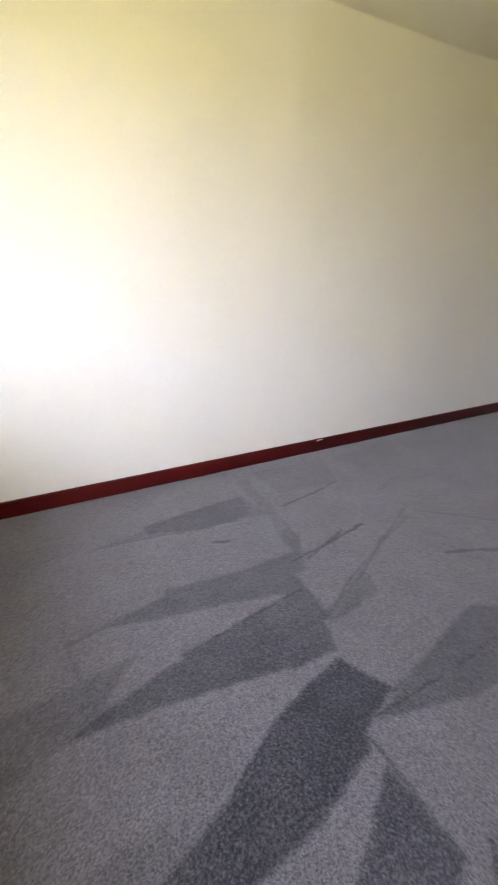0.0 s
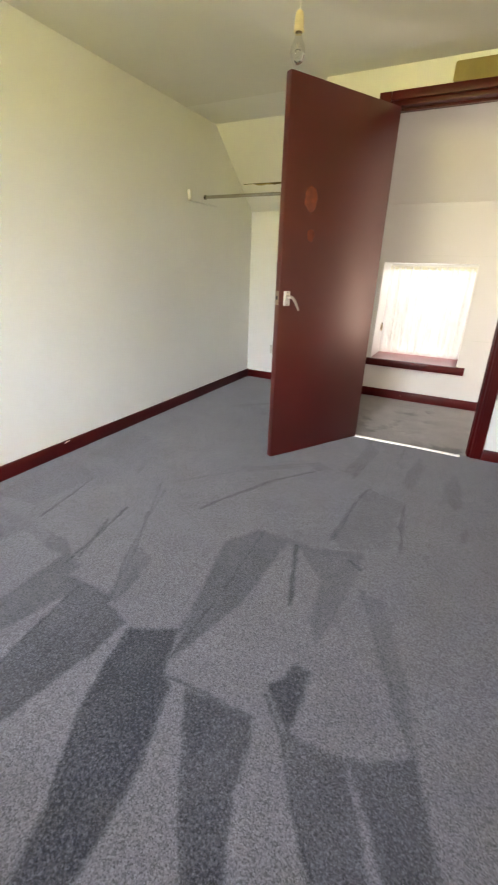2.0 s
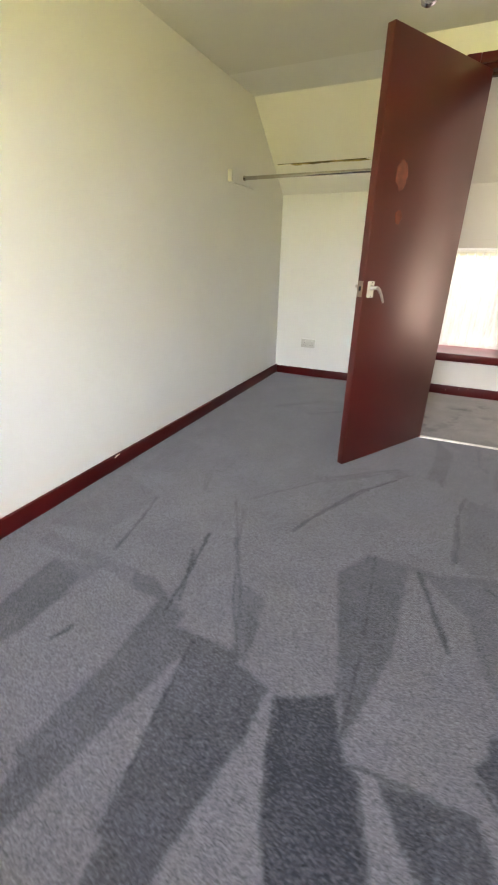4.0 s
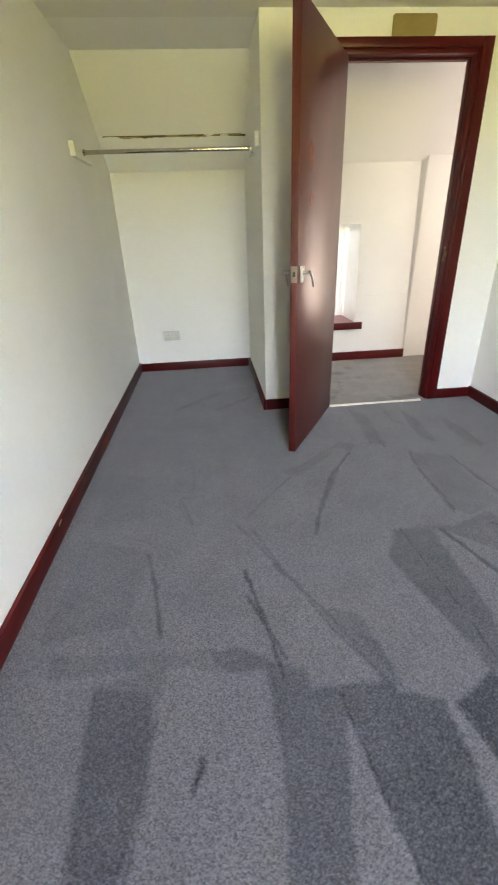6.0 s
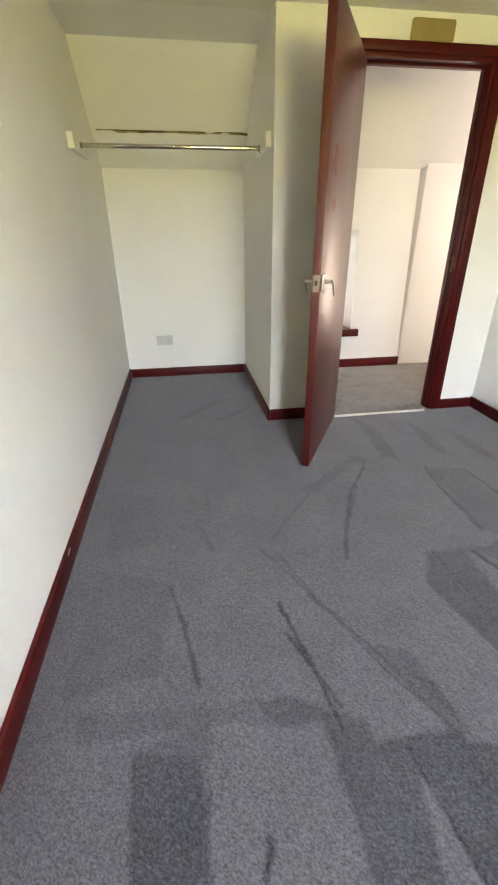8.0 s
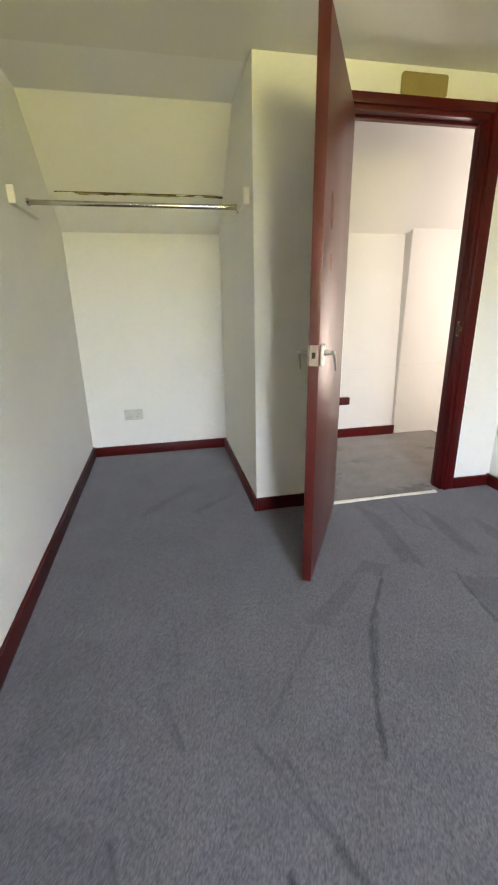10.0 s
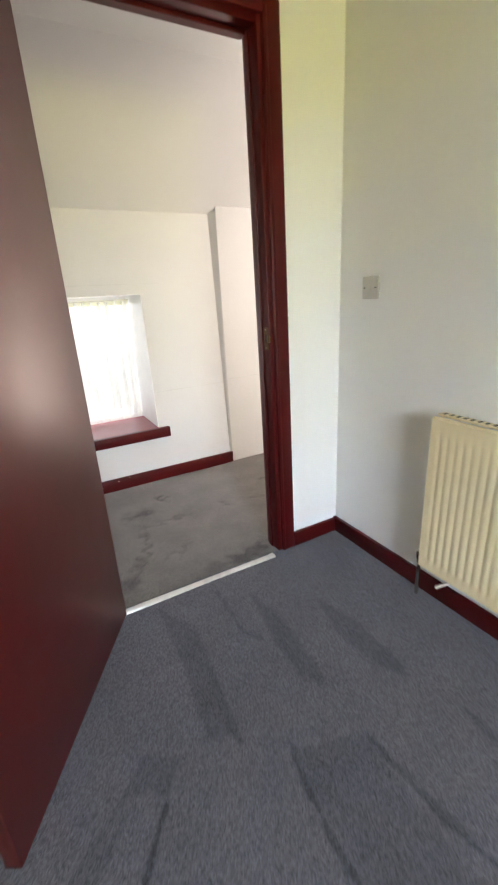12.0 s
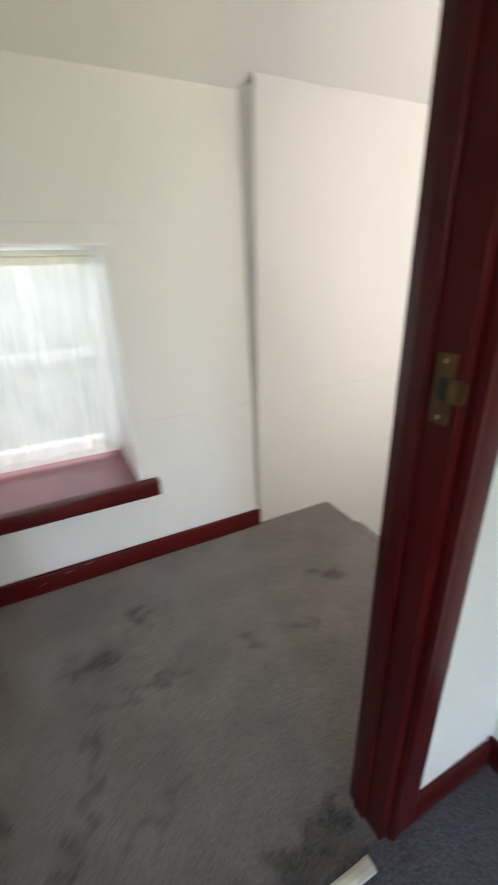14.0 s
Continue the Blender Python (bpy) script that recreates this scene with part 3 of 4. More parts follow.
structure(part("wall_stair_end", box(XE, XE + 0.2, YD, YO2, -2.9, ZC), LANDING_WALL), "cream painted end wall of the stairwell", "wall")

# ceilings
structure(part("ceiling", box(XL - 0.12, XR + 0.10, YB - 0.35, YD + 0.1, ZC, ZC + 0.1), CEILING), "white painted bedroom ceiling", "ceiling")
structure(part("ceiling_alcove", prism([(YD + 0.1, ZC), (3.415, ZC), (YO, 1.667), (YO, 1.80), (3.43, ZC + 0.1), (YD + 0.1, ZC + 0.1)], XL, XP), WALL), "white painted coomb ceiling sloping down over the alcove", "ceiling")
yl = YO - 0.02 + LEAN * 1.69
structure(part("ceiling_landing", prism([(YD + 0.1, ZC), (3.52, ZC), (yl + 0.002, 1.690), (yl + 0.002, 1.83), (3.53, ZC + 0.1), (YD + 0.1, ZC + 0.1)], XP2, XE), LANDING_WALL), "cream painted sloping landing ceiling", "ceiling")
# house roof above, unseen from inside
structure(part("roof", prism([(YB - 0.42, 2.30), (1.4, 5.2), (YO2 + 0.5, 2.0), (YO2 + 0.5, 1.85), (1.4, 5.05), (YB - 0.42, 2.22)], XL - 0.5, XE + 0.6), HARL), "pitched roof over the upper floor", "roof")


# ---------------------------------------------------------------- trim
def skirting(name, x0, x1, y0, y1, h, label="dark red gloss skirting board"):
    bm = box(x0, x1, y0, y1, -0.01, h, 0.004)
    return structure(part(name, bm, RED, smooth=True), label, "skirting board")


T = 0.018
skirting("baseboard", XL, XL + T, YB, YO, 0.084, "long dark red gloss skirting board, chipped")
skirting("baseboard", XL + T, XP - T, YO - T, YO, 0.078)
skirting("baseboard", XP - T, XP, YD - T, YO, 0.078)
skirting("baseboard", XP, DL - 0.085, YD - T, YD, 0.078)
skirting("baseboard", 0.475, XR - T, YD - T, YD, 0.072)
skirting("baseboard", XR - T, XR, YB, YD, 0.078)
sk = box(XP2 + T, 0.735, YO - 0.02 - T, YO - 0.02, -0.01, 0.082, 0.004)
structure(part("baseboard", sk, RED, smooth=True), "dark red skirting board below the landing window", "skirting board")
skirting("baseboard", XP2, XP2 + T, YD + 0.09, YO - 0.02, 0.082)
scrape = thing("paint_chip", "pale chips in the red skirting paint under the window", "paint chip", (-0.05, YO - 0.02 - T, 0.070))
for dx, dz, w in ((0, 0.006, 0.004), (-0.075, -0.006, 0.004), (-0.18, -0.028, 0.003)):
    part("chip", box(dx - w, dx + w, -0.0016, 0.001, dz - 0.0015, dz + 0.0015, 0.0005), FLAKE, scrape)
# chipped paint on the long skirting
chip = thing("paint_chip", "pale chip in the red skirting paint", "paint chip", (XL + T, 1.56, 0.078))
for k, (dy, dz, s) in enumerate(((0, 0, 0.010), (0.017, 0.002, 0.006), (-0.014, -0.003, 0.005))):
    part("chip", box(-0.001, 0.0018, dy - s, dy + s, dz - s * 0.35, dz + s * 0.4, 0.0006), BATTEN, chip)


# ---------------------------------------------------------------- doorway
def architrave(x0, x1, z0, z1):
    """A flat casing board with softened edges."""
    bm = bmesh.new()
    bm_box(bm, x0, x1, YD - 0.020, YD, z0, z1, 0.005)
    return bm


RACK = -0.010
frame_thing = thing("door_frame", "dark red gloss door frame with moulded architrave", "door frame")
part("architrave", shear(architrave(DR + 0.018, 0.474, 0.0, 2.095), RACK), RED, frame_thing, smooth=True)
part("architrave", shear(architrave(DL - 0.080, DL - 0.012, 0.0, 2.095), RACK), RED, frame_thing, smooth=True)
part("architrave", shear(architrave(DL - 0.012, DR + 0.022, DH + 0.025, 2.095), RACK), RED, frame_thing, smooth=True)
part("bead", shear(box(DR + 0.022, DR + 0.036, YD - 0.024, YD - 0.02, 0.0, DH + 0.045, 0.003), RACK), RED, frame_thing, smooth=True)
part("jamb", shear(box(DR, DR + 0.028, YD - 0.008, YD + 0.092, 0.0, DH + 0.028, 0.003), RACK), RED, frame_thing, smooth=True)
part("jamb", shear(box(DL - 0.028, DL, YD - 0.008, YD + 0.092, 0.0, DH + 0.028, 0.003), RACK), RED, frame_thing, smooth=True)
part("lintel", shear(box(DL, DR, YD - 0.008, YD + 0.092, DH, DH + 0.028, 0.003), RACK), RED, frame_thing, smooth=True)
part("door_stop", shear(box(DR - 0.007, DR, YD + 0.040, YD + 0.068, 0.0, DH, 0.002), RACK), RED, frame_thing)
part("door_stop", shear(box(DL, DL + 0.014, YD + 0.040, YD + 0.075, 0.0, DH, 0.002), RACK), RED, frame_thing)
part("door_stop", shear(box(DL + 0.014, DR - 0.014, YD + 0.040, YD + 0.075, DH - 0.014, DH, 0.002), RACK), RED, frame_thing)
JX = DR - 0.0105             # face of the jamb at lock height
strike = part("strike_plate", box(JX - 0.0025, JX + 0.004, YD + 0.002, YD + 0.030, 0.972, 1.062, 0.001), BRASS, frame_thing, "worn brass strike plate")
part("strike_lip", tube([(JX - 0.002, YD + 0.004, 1.018), (JX - 0.004, YD - 0.008, 1.018), (JX - 0.001, YD - 0.017, 1.018)], [0.014, 0.016, 0.012], 10, 0.28), BRASS, strike, smooth=True)
part("bolt_hole", box(JX - 0.0032, JX - 0.001, YD + 0.010, YD + 0.022, 1.004, 1.032, 0.0006), DARK_METAL_AND_SHADE, strike)
for dz in (0.981, 1.053):
    part("screw", lathe([(0.0036, 0), (0.003, 0.0012)], 10), LATCH, strike, m=Matrix.Translation((JX - 0.0024, YD + 0.016, dz)) @ Matrix.Rotation(radians(-90), 4, "Y"))

# hung leaf
hx, hy, fx, fy = -0.367, 2.851, -0.760, 2.173
turn = math.degrees(math.atan2(fy - hy, fx - hx))
LEAF, THICK, LEAF_H = math.hypot(fx - hx, fy - hy), 0.040, 2.0
door = thing("door_1", "flush dark red gloss door standing wide open", "door", (hx, hy, 0.008), turn)
leaf_bm = box(0, LEAF, -THICK, 0, 0, LEAF_H, 0.003)
leaf = part("leaf", leaf_bm, DOOR_RED, door, smooth=True)


def blotch(w, h, seed, depth=0.0012, wobble=0.25):
    """A ragged thin patch in the x-z plane."""
    rnd = random.Random(seed)
    n = 22
    ring = [(w * (0.5 + rnd.uniform(-wobble, wobble) * 0.5) * math.cos(2 * math.pi * k / n), h * (0.5 + rnd.uniform(-wobble, wobble) * 0.5) * math.sin(2 * math.pi * k / n)) for k in range(n)]
    bm = bmesh.new()
    a = [bm.verts.new((x, 0, z)) for x, z in ring]
    b2 = [bm.verts.new((x * 0.94, depth, z * 0.94)) for x, z in ring]
    bm.faces.new(a)
    bm.faces.new(b2[::-1])
    for k in range(n):
        j = (k + 1) % n
        bm.faces.new((a[j], a[k], b2[k], b2[j]))
    bmesh.ops.recalc_face_normals(bm, faces=bm.faces)
    return bm


part("worn_patch", blotch(0.085, 0.120, 3, wobble=0.16), WORN_RED, door, "orange patch where the paint is worn", m=Matrix.Translation((LEAF - 0.175, 0, 1.49)))
part("worn_patch", blotch(0.050, 0.060, 5, wobble=0.18), WORN_RED, door, "small pale patch in the paint", m=Matrix.Translation((LEAF - 0.195, 0, 1.315)))
part("latch_plate", box(LEAF - 0.0005, LEAF + 0.002, -0.036, -0.004, 0.946, 1.022, 0.0005), LATCH, door, "metal latch plate")
# dark block for the latch hole, its shade put into the colour
part("latch_hole", box(LEAF, LEAF + 0.006, -0.026, -0.014, 0.974, 0.996, 0.002), DARK_METAL_AND_SHADE, door)


def lever(side):
    """Oblong plate, rose, neck and a drooping lever on one face of the leaf."""
    y0 = 0.0 if side > 0 else -THICK
    s = side
    x = LEAF - 0.048
    plate = part("handle_plate", box(x - 0.021, x + 0.021, min(y0, y0 + s * 0.012), max(y0, y0 + s * 0.012), 0.943, 1.021, 0.004), ESCUTCHEON, door, "pale oblong handle plate", smooth=True)
    rose = lathe([(0.014, 0), (0.014, 0.006), (0.010, 0.010), (0.0085, 0.036)], 16)
    part("neck", rose, HANDLE, plate, smooth=True, m=Matrix.Translation((x, y0 + s * 0.005, 0.990)) @ Matrix.Rotation(radians(-90 * s), 4, "X"))
    pts = [(x + 0.006, y0 + s * 0.044, 0.994), (x - 0.010, y0 + s * 0.047, 0.988), (x - 0.028, y0 + s * 0.049, 0.968), (x - 0.043, y0 + s * 0.050, 0.944), (x - 0.056, y0 + s * 0.050, 0.920)]
    part("lever", tube(pts, [0.0075, 0.0085, 0.0080, 0.0072, 0.0055], 12, 0.7), HANDLE, plate, "silver lever, drooping", smooth=True)
    for dz in (0.950, 1.014):
        part("screw", lathe([(0.0035, 0), (0.003, 0.0015)], 10), BRASS, plate, m=Matrix.Translation((x, y0 + s * 0.012, dz)) @ Matrix.Rotation(radians(-90 * s), 4, "X"))


lever(1)
lever(-1)
for hz in (0.22, 1.02, 1.80):
    part("hinge", lathe([(0.004, 0), (0.004, 0.085)], 10), DOOR_RED, door, m=Matrix.Translation((-0.001, -0.020, hz)))

# threshold strip
ts = thing("threshold_strip", "pale metal carpet threshold strip across the doorway", "threshold strip")
part("cover", prism([(YD - 0.044, -0.002), (YD - 0.041, 0.005), (YD - 0.033, 0.008), (YD - 0.022, 0.008), (YD - 0.015, 0.005), (YD - 0.012, -0.002)], DL + 0.012, DR - 0.040), STRIP, ts)

part("worn_end", box(DR - 0.058, DR - 0.039, YD - 0.0435, YD - 0.0125, -0.002, 0.0065, 0.002), PLATE, ts)

# board over the door
bd = thing("wall_plaque", "plain ochre board with rounded corners above the door", "wall board")
plaque = box(-0.125, 0.116, YD - 0.008, YD, 2.098, 2.188)
corners = [e for e in plaque.edges if abs(e.verts[0].co.y - e.verts[1].co.y) > 0.004]
bmesh.ops.bevel(plaque, geom=corners, offset=0.013, segments=4, affect="EDGES", profile=0.5)
part("board", plaque, BOARD, bd, smooth=True)

# ---------------------------------------------------------------- alcove
rail = thing("clothes_rail", "chrome clothes rail across the alcove", "clothes rail")
RY, RZ = 3.20, 1.668
part("rod", tube([(XL + 0.022, RY, RZ), (XP - 0.022, RY, RZ)], 0.0125, 16), CHROME, rail, smooth=True)
for x, s in ((XL + 0.020, 1), (XP - 0.020, -1)):
    cup = lathe([(0.027, 0), (0.027, 0.004), (0.017, 0.006), (0.017, 0.016)], 18)
    part("end_socket", cup, CHROME, rail, smooth=True, m=Matrix.Translation((x, RY, RZ)) @ Matrix.Rotation(radians(90 * s), 4, "Y"))
for x0, x1, drop in ((XL, XL + 0.030, 0.0), (XP - 0.026, XP, 0.024)):
    bat = thing("shelf_batten", "wall-white shelf batten with a bright white end", "batten", group="alcove battens")
    part("batten", prism([(3.004, 1.620 + drop), (3.42, 1.628 + drop), (3.42, 1.700 + drop), (3.004, 1.696 + drop)], x0, x1 - 0.004 if x0 == XL else x1), WALL, bat)
    part("end", prism([(2.992, 1.622 + drop), (3.004, 1.619 + drop), (3.004, 1.697 + drop), (2.989, 1.694 + drop)], x0 + (0.0 if x0 == XL else 0.003), x1), BATTEN, bat, "bright white painted end")

# torn strip on the sloping ceiling where a shelf was fixed
slope_n = math.atan2(1.667 - ZC, YO - 3.415)
torn = thing("torn_strip", "ragged brown and cream line of torn paper on the slope", "torn paper")
torn.matrix_world = Matrix.Translation((0, 3.860, 1.8615)) @ Matrix.Rotation(slope_n, 4, "X")
rnd = random.Random(11)
part("backing", box(-1.905, -0.875, -0.006, 0.007, -0.004, 0.0005), DIRT, torn)
x = -1.90
while x < -0.90:
    ln = rnd.uniform(0.05, 0.19)
    bm = blotch(ln, 0.012 * rnd.uniform(0.7, 1.5), rnd.randrange(999), 0.003, 0.6)
    part("flake", bm, (RAW, DIRT, RAW, BATTEN, RAW)[rnd.randrange(5)], torn, m=Matrix.Translation((x + ln / 2, rnd.uniform(-0.006, 0.009), -0.0045)) @ Matrix.Rotation(radians(-90), 4, "X"))
    x += ln * rnd.uniform(0.75, 1.15)


def socket(at):
    s = thing("power_socket", "white double power socket on the alcove wall", "socket", at)
    plate = part("faceplate", box(-0.073, 0.073, -0.009, 0, -0.043, 0.043, 0.003), SOCKET, s, smooth=True)
    for cx in (-0.035, 0.035):
        part("pin_hole", box(cx - 0.002, cx + 0.002, -0.0096, -0.008, 0.002, 0.010), DARK_METAL_AND_SHADE, plate)
        for dx in (-0.011, 0.011):
            part("pin_hole", box(cx + dx - 0.003, cx + dx + 0.003, -0.0096, -0.008, -0.020, -0.016), DARK_METAL_AND_SHADE, plate)
        part("rocker", box(cx - 0.006, cx + 0.006, -0.013, -0.008, 0.018, 0.034, 0.0015), SOCKET, plate, smooth=True)
    return s


socket((-1.592, YO, 0.335))

# ---------------------------------------------------------------- east wall: switch and radiator
sw = thing("light_switch", "white square light switch plate with two screws", "light switch", (XR, 2.712, 1.193))
plate = part("faceplate", box(-0.009, 0, -0.043, 0.043, -0.043, 0.043, 0.003), PLASTIC, sw, smooth=True)
part("rocker", box(-0.0115, -0.008, -0.006, 0.006, -0.011, 0.011, 0.0015), PLASTIC, plate, smooth=True)
for dy in (-0.030, 0.030):
    part("screw", lathe([(0.0036, 0), (0.0030, 0.001)], 10), DARK_METAL_AND_SHADE, plate, m=Matrix.Translation((-0.009, dy, 0)) @ Matrix.Rotation(radians(-90), 4, "Y"))

rad = thing("radiator", "cream ribbed panel radiator on the wall", "radiator")
RY0, RY1, RZ0, RZ1, RXF = 1.30, 2.315, 0.155, 0.764, 0.668


def ribbed_panel():
    """Pressed steel panel: upright ribs between a flat top and bottom band."""
    bm = bmesh.new()
    pitch = 0.0295
    n = int((RY1 - RY0 - 0.03) / pitch)
    start = RY0 + (RY1 - RY0 - n * pitch) / 2
    ys, dep = [RY0, start], [0.0, 0.0]
    for k in range(n):
        for f in (0.06, 0.18, 0.30, 0.40, 0.50, 0.60, 0.70, 0.82, 0.94):
            ys.append(start + (k + f) * pitch)
            dep.append(-0.0034 * (0.5 - 0.5 * math.cos(2 * math.pi * f)) ** 1.6)
    ys += [start + n * pitch, RY1]
    dep += [0.0, 0.0]
    levels = ((RZ0, 0.35, 0.012), (RZ0 + 0.006, 0, 0.0), (RZ0 + 0.045, 0, 0.0), (RZ0 + 0.060, 1, 0.0), (RZ1 - 0.074, 1, 0.0), (RZ1 - 0.056, 0, 0.0), (RZ1 - 0.006, 0, 0.0), (RZ1, 0, 0.012))
    rows = []
    for z, f, back in levels:
        rows.append([bm.verts.new((RXF - dd * f + back, y, z)) for y, dd in zip(ys, dep)])
    for a, b3 in zip(rows, rows[1:]):
        for k in range(len(ys) - 1):
            bm.faces.new((a[k], b3[k], b3[k + 1], a[k + 1]))
    bmesh.ops.recalc_face_normals(bm, faces=bm.faces)
    made = bmesh.ops.solidify(bm, geom=list(bm.faces), thickness=0.010)
    return bm


part("front_panel", ribbed_panel(), RADIATOR, rad, smooth=True)
part("top_grille", box(RXF + 0.019, RXF + 0.052, RY0 + 0.006, RY1 - 0.006, RZ1 + 0.001, RZ1 + 0.009, 0.002), RADIATOR, rad)
# slots are dark inlays, their shade put into the colour
for k in range(40):
    yy = RY0 + 0.02 + k * (RY1 - RY0 - 0.05) / 39
    part("slot", box(RXF + 0.024, RXF + 0.046, yy, yy + 0.010, RZ1 + 0.0085, RZ1 + 0.0096), DARK_METAL_AND_SHADE, rad)
part("back_panel", box(RXF + 0.040, RXF + 0.052, RY0 + 0.01, RY1 - 0.01, RZ0 + 0.02, RZ1 - 0.012, 0.003), RADIATOR, rad)
for yy in (RY0 + 0.004, RY1 - 0.014):
    part("side_panel", box(RXF + 0.011, RXF + 0.044, yy, yy + 0.010, RZ0 + 0.02, RZ1 - 0.006, 0.002), RADIATOR, rad)
for yy in (RY0 + 0.15, RY1 - 0.15):
    part("bracket", box(RXF + 0.050, XR, yy, yy + 0.03, RZ0 + 0.08, RZ1 - 0.06), RADIATOR, rad)
part("valve", lathe([(0.010, 0), (0.010, 0.02), (0.013, 0.022), (0.013, 0.045), (0.008, 0.05)], 14), CHROME, rad, "grey lockshield valve", smooth=True, m=Matrix.Translation((RXF + 0.030, RY1 + 0.018, 0.150)))
part("valve_elbow", tube([(RXF + 0.030, RY1 - 0.010, 0.175), (RXF + 0.030, RY1 + 0.018, 0.175)], 0.009), CHROME, rad, smooth=True)
part("pipe", tube([(RXF + 0.030, RY1 + 0.018, 0.155), (RXF + 0.030, RY1 + 0.018, -0.005)], 0.0075), CHROME, rad, smooth=True)
part("drain_tail", tube([(RXF + 0.020, RY1 - 0.13, 0.150), (RXF + 0.016, RY1 - 0.10, 0.120), (RXF + 0.004, RY1 - 0.085, 0.104)], 0.006), BATTEN, rad, "pale bent pipe end", smooth=True)

# ---------------------------------------------------------------- pendant lamp
BX, BY = -0.605, 1.86
lamp = thing("pendant_lamp", "bare clear bulb in a cream holder hanging from the ceiling", "pendant lamp", (BX, BY, 0))
part("ceiling_rose", lathe([(0.034, ZC - 0.024), (0.048, ZC - 0.012), (0.050, ZC)], 24), CREAM, lamp, smooth=True)
part("flex", tube([(0, 0, ZC - 0.02), (0.003, 0, 2.14), (0, 0, 2.04)], 0.0024, 8), CEILING, lamp, smooth=True)
part("holder", lathe([(0.006, 2.060), (0.012, 2.056), (0.0165, 2.044), (0.0185, 2.020), (0.0190, 2.002), (0.0200, 2.001), (0.0200, 1.996), (0.017, 1.995)], 20), CREAM, lamp, "cream bulb holder", smooth=True)
bulb = part("bulb", lathe([(0.013, 1.990), (0.016, 1.975), (0.026, 1.955), (0.030, 1.935), (0.029, 1.920), (0.022, 1.905), (0.010, 1.898), (0.001, 1.896)], 24), BULB_GLASS, lamp, "clear glass bulb", smooth=True)
bulb.visible_shadow = False
part("cap", lathe([(0.0135, 1.998), (0.0135, 1.978), (0.011, 1.976)], 18), BRASS, bulb, "brass bayonet cap", smooth=True)
part("filament_stem", tube([(0, 0, 1.978), (0, 0, 1.945)], [0.005, 0.002], 8), PLASTIC, bulb)
part("filament", tube([(-0.012, 0, 1.938), (-0.004, 0, 1.944), (0.004, 0, 1.944), (0.012, 0, 1.938)], 0.0012, 6), DARK_METAL_AND_SHADE, bulb)

# ---------------------------------------------------------------- landing
sill = thing("window_sill", "glossy dark red painted window sill board", "window sill")
part("board", box(WX0 - 0.055, WX1 + 0.068, YO - 0.052, YO - 0.014, WZ0 - 0.062, WZ0 + 0.004, 0.004), RED, sill, smooth=True)
part("top", box(WX0 + 0.002, WX1 - 0.002, YO - 0.014, YO2 - 0.05, WZ0 - 0.04, WZ0 + 0.003, 0.002), LIT_SILL_RED, sill)

win = structure(thing("window_1", "small landing window in a deep white reveal", "window"), "small landing window in a deep white reveal", "window")
YW = YO2 - 0.045
# added lining, whiter than the wall: the window's light is in its colour
for x0, x1, z0, z1 in ((WX0, WX0 + 0.004, WZ0 + 0.004, WZ1), (WX1 - 0.004, WX1, WZ0 + 0.004, WZ1), (WX0 + 0.004, WX1 - 0.004, WZ1 - 0.004, WZ1)):
    part("reveal", shear(box(x0, x1, YO - 0.0195, YW - 0.035, z0, z1), ky=LEAN), FRAME_WHITE, win, "added reveal lining, the window's light put into its white")
part("window_frame", box(WX0, WX0 + 0.045, YW, YW + 0.05, WZ0, WZ1 + 0.03, 0.003), FRAME_WHITE, win)
part("window_frame", box(WX1 - 0.045, WX1, YW, YW + 0.05, WZ0, WZ1 + 0.03, 0.003), FRAME_WHITE, win)
part("window_frame", box(WX0 + 0.045, WX1 - 0.045, YW, YW + 0.05, WZ0, WZ0 + 0.05, 0.003), FRAME_WHITE, win)
part("window_frame", box(WX0 + 0.045, WX1 - 0.045, YW, YW + 0.05, WZ1 - 0.04, WZ1 + 0.03, 0.003), FRAME_WHITE, win)
part("meeting_rail", box(WX0 + 0.045, WX1 - 0.045, YW + 0.005, YW + 0.045, 0.80, 0.835, 0.003), FRAME_WHITE, win)
for z0, z1 in ((WZ0 + 0.05, 0.80), (0.835, WZ1 - 0.04)):
    pane = part("pane", box(WX0 + 0.045, WX1 - 0.045, YW + 0.022, YW + 0.026, z0, z1), GLASS, win, "clear window pane")
    pane.visible_shadow = False

YN = YO + 0.315                # plane of the net
net = thing("net_curtain", "white sheer net curtain gathered across the window", "curtain")
NX0, NX1, NZ0, NZ1 = WX0 + 0.012, WX1 - 0.012, WZ0 + 0.030, WZ1 - 0.035


def net_sheet():
    """Gathered net: uneven tight folds and a slightly wavy hem."""
    bm = bmesh.new()
    nx, nz = 210, 26
    rows = []
    for j in range(nz + 1):
        v = j / nz
        row = []
        for i in range(nx + 1):
            u = i / nx
            fold = math.sin(u * 82 + 2.1 * math.sin(u * 9)) + 0.5 * math.sin(u * 131 + 1.0 + 0.6 * v)
            deep = 0.018 - 0.006 * v
            z = NZ1 - v * (NZ1 - NZ0) - (0.006 * math.sin(u * 41 + 1.4 * math.sin(u * 17)) if j == nz else 0)
            row.append(bm.verts.new((NX0 + u * (NX1 - NX0), YN + fold * deep, z)))
        rows.append(row)
    for a, b4 in zip(rows, rows[1:]):
        for i in range(nx):
            bm.faces.new((a[i], a[i + 1], b4[i + 1], b4[i]))
    return bm


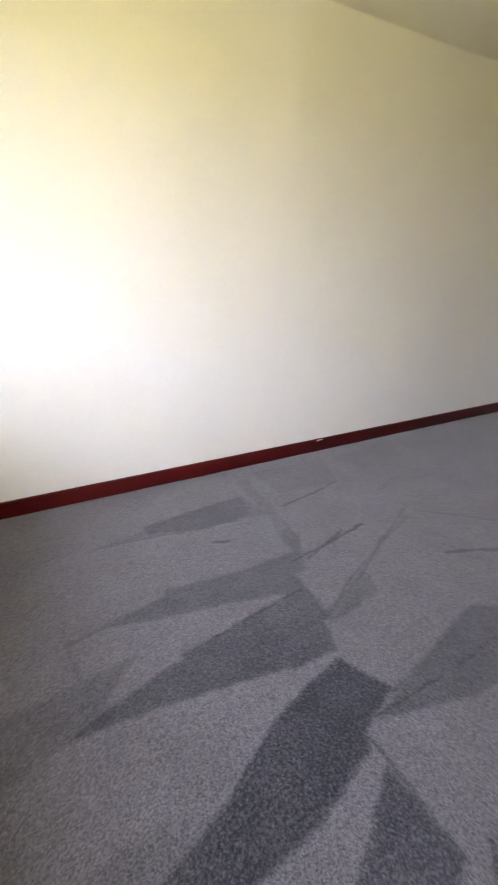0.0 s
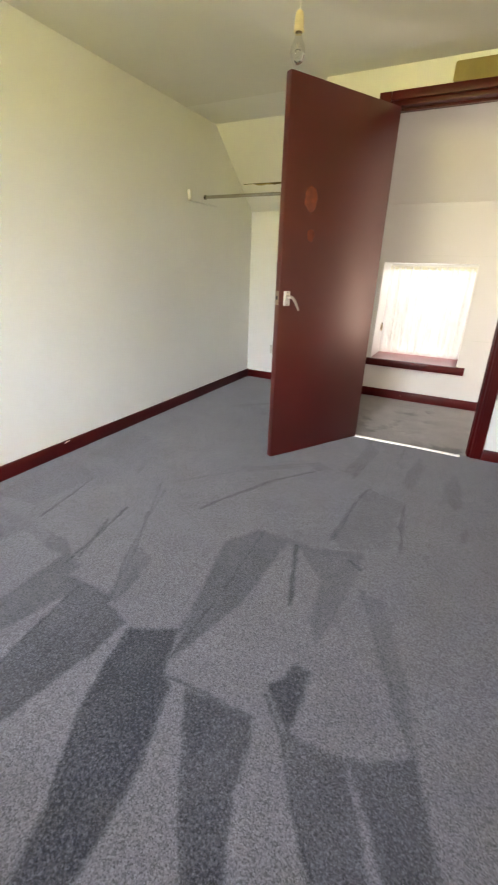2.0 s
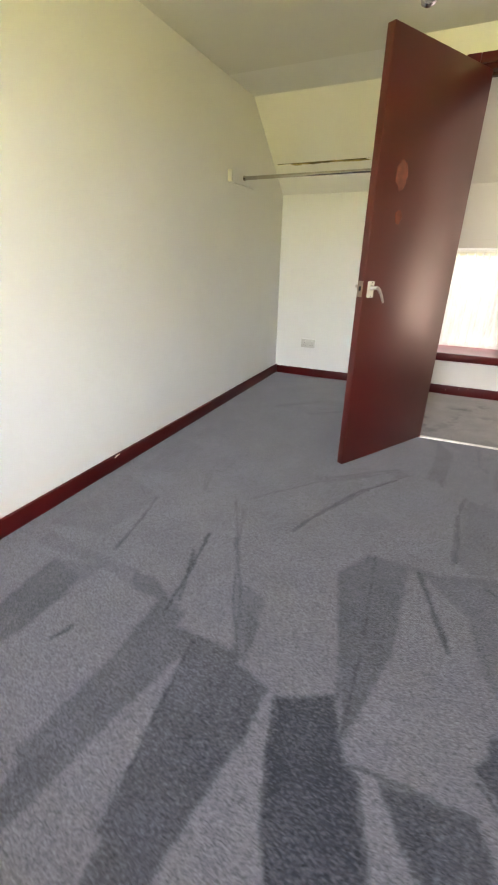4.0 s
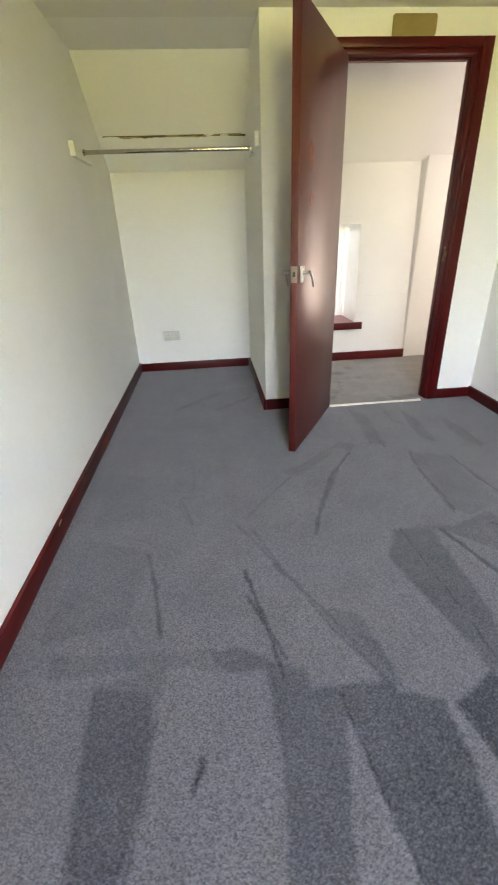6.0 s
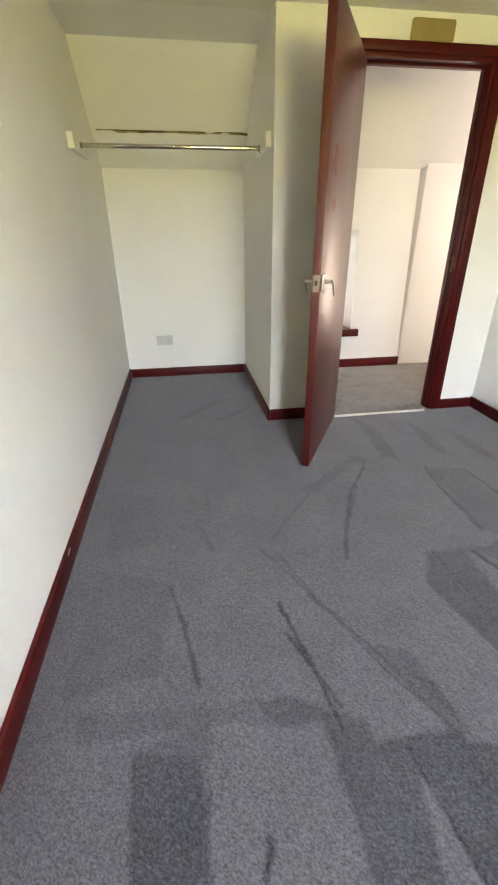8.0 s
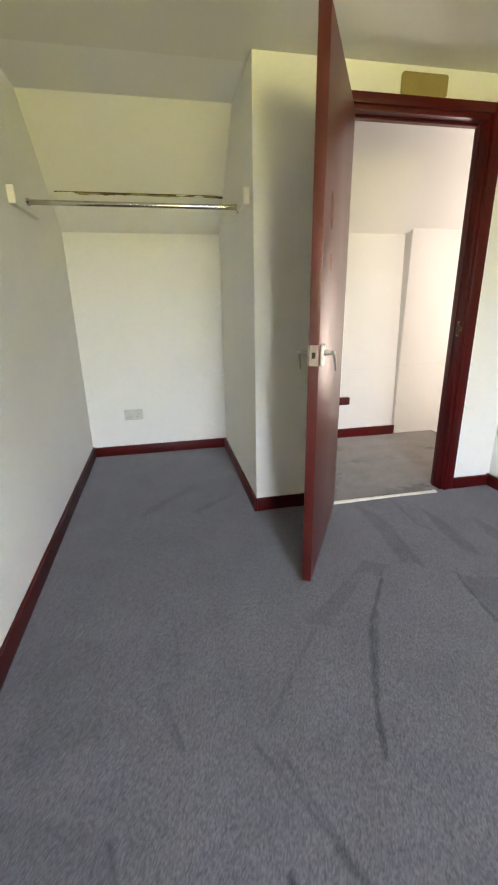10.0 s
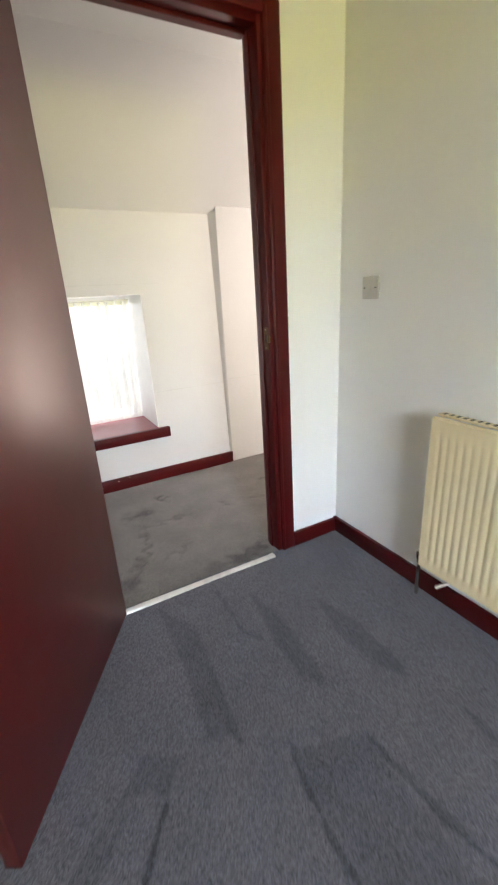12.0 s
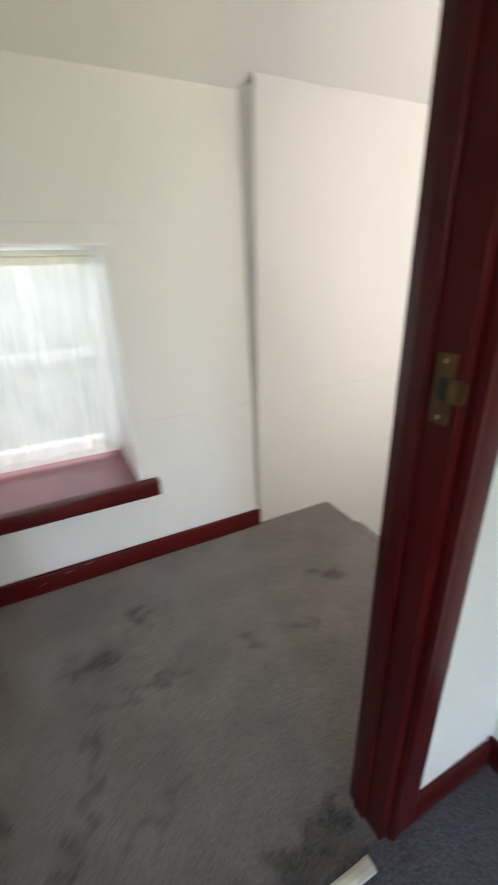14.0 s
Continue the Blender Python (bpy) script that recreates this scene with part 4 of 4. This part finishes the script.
part("net", net_sheet(), NET, net, smooth=True)
part("hem", box(NX0 + 0.004, NX1 - 0.004, YN - 0.002, YN + 0.003, NZ0 - 0.014, NZ0 + 0.016, 0.001), NET, net)
part("heading_tape", box(NX0, NX1, YN - 0.006, YN - 0.003, NZ1 - 0.024, NZ1 + 0.012, 0.001), TAPE, net, "yellowed heading tape")
part("curtain_wire", tube([(WX0, YN - 0.010, NZ1 + 0.006), ((WX0 + WX1) / 2, YN - 0.010, NZ1 + 0.006), (WX1, YN - 0.010, NZ1 + 0.006)], 0.003, 8), STRIP, net, "white stretched curtain wire", smooth=True)
tas = thing("curtain_hook", "tan fabric tab on a hook beside the net", "curtain hook", (WX0 + 0.010, YN - 0.03, 0.63))
part("hook", tube([(-0.008, 0, 0.04), (0.006, 0, 0.045), (0.010, 0, 0.03)], 0.003, 8), BRASS, tas, smooth=True)
part("tab", lathe([(0.004, 0.035), (0.014, 0.015), (0.016, -0.005), (0.010, -0.028), (0.003, -0.034)], 12), FLAKE, tas, "tan fabric tab", smooth=True)

# flaking plaster at the corner, raised paper joints
fl = thing("flaking_plaster", "flaking cream plaster above the skirting in the corner", "flaking plaster", (XP2 + 0.075, YO - 0.0205, 0.09))
part("flake", blotch(0.13, 0.045, 21, 0.004, 0.5), FLAKE, fl, m=Matrix.Rotation(radians(180), 4, "Z"))
for dx, dz, w, h, seed, mat in ((0.016, -0.022, 0.040, 0.060, 23, FLAKE), (0.050, -0.010, 0.034, 0.022, 24, FLAKE), (-0.034, -0.018, 0.030, 0.026, 25, BATTEN)):
    part("flake", blotch(w, h, seed, 0.003, 0.7), mat, fl, m=Matrix.Translation((dx, -0.0185, dz)) @ Matrix.Rotation(radians(180), 4, "Z"))
part("flake", blotch(0.06, 0.030, 22, 0.004, 0.6), BATTEN, fl, m=Matrix.Translation((-0.03, 0, 0.03)) @ Matrix.Rotation(radians(180), 4, "Z"))
structure(part("trim", shear(prism([(YO - 0.0204, 0.613), (YO - 0.0204, 0.616), (YO - 0.02, 0.618), (YO - 0.02, 0.611)], WX1 + 0.002, 0.733), ky=LEAN), CRACK_AND_SHADOW), "faint joint in the wall lining, its shadow line greyed in", "trim")
structure(part("trim", prism([(YO - 0.0264, 0.633), (YO - 0.0264, 0.636), (YO - 0.026, 0.638), (YO - 0.026, 0.631)], 0.745, 1.565), CRACK_AND_SHADOW), "faint joint in the wall lining, its shadow line greyed in", "trim")
structure(part("trim", shear(prism([(YO - 0.0204, 1.292), (YO - 0.0204, 1.294), (YO - 0.02, 1.296), (YO - 0.02, 1.290)], -0.28, 0.32), ky=LEAN), CRACK_AND_SHADOW), "faint crack line above the window", "trim")

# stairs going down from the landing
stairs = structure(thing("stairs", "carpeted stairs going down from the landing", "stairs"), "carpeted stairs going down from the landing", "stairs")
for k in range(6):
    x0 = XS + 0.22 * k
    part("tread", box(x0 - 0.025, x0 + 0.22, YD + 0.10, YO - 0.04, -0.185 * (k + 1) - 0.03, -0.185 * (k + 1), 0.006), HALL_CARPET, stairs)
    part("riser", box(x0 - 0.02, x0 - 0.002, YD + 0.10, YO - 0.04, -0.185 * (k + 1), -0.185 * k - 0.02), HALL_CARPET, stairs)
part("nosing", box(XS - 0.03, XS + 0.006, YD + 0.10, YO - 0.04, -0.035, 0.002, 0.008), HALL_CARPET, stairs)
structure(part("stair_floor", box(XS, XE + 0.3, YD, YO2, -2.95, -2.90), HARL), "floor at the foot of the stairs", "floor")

# bedroom window behind the walk, and an added, unseen stair window for the lamp
def plain_window(name, x0, x1, y, z0, z1, label, along_y=False):
    wn2 = structure(thing(name, label, "window"), label, "window")
    m = Matrix.Rotation(radians(90), 4, "Z") if along_y else Matrix.Identity(4)
    f = 0.05
    for a0, a1, c0, c1 in ((x0, x0 + f, z0, z1), (x1 - f, x1, z0, z1), (x0 + f, x1 - f, z0, z0 + f), (x0 + f, x1 - f, z1 - f, z1), ((x0 + x1) / 2 - 0.02, (x0 + x1) / 2 + 0.02, z0 + f, z1 - f)):
        part("window_frame", box(a0, a1, y, y + 0.05, c0, c1, 0.003), FRAME_WHITE, wn2, m=m)
    p = part("pane", box(x0 + f, x1 - f, y + 0.020, y + 0.024, z0 + f, z1 - f), GLASS, wn2, m=m)
    p.visible_shadow = False


plain_window("window_2", bx0, bx1, YB - 0.33, bz0, bz1, "white framed bedroom window")
plain_window("added_window", 1.59, 2.21, YO2 - 0.08, 0.20, 1.60, "added white framed stairwell window, out of view")
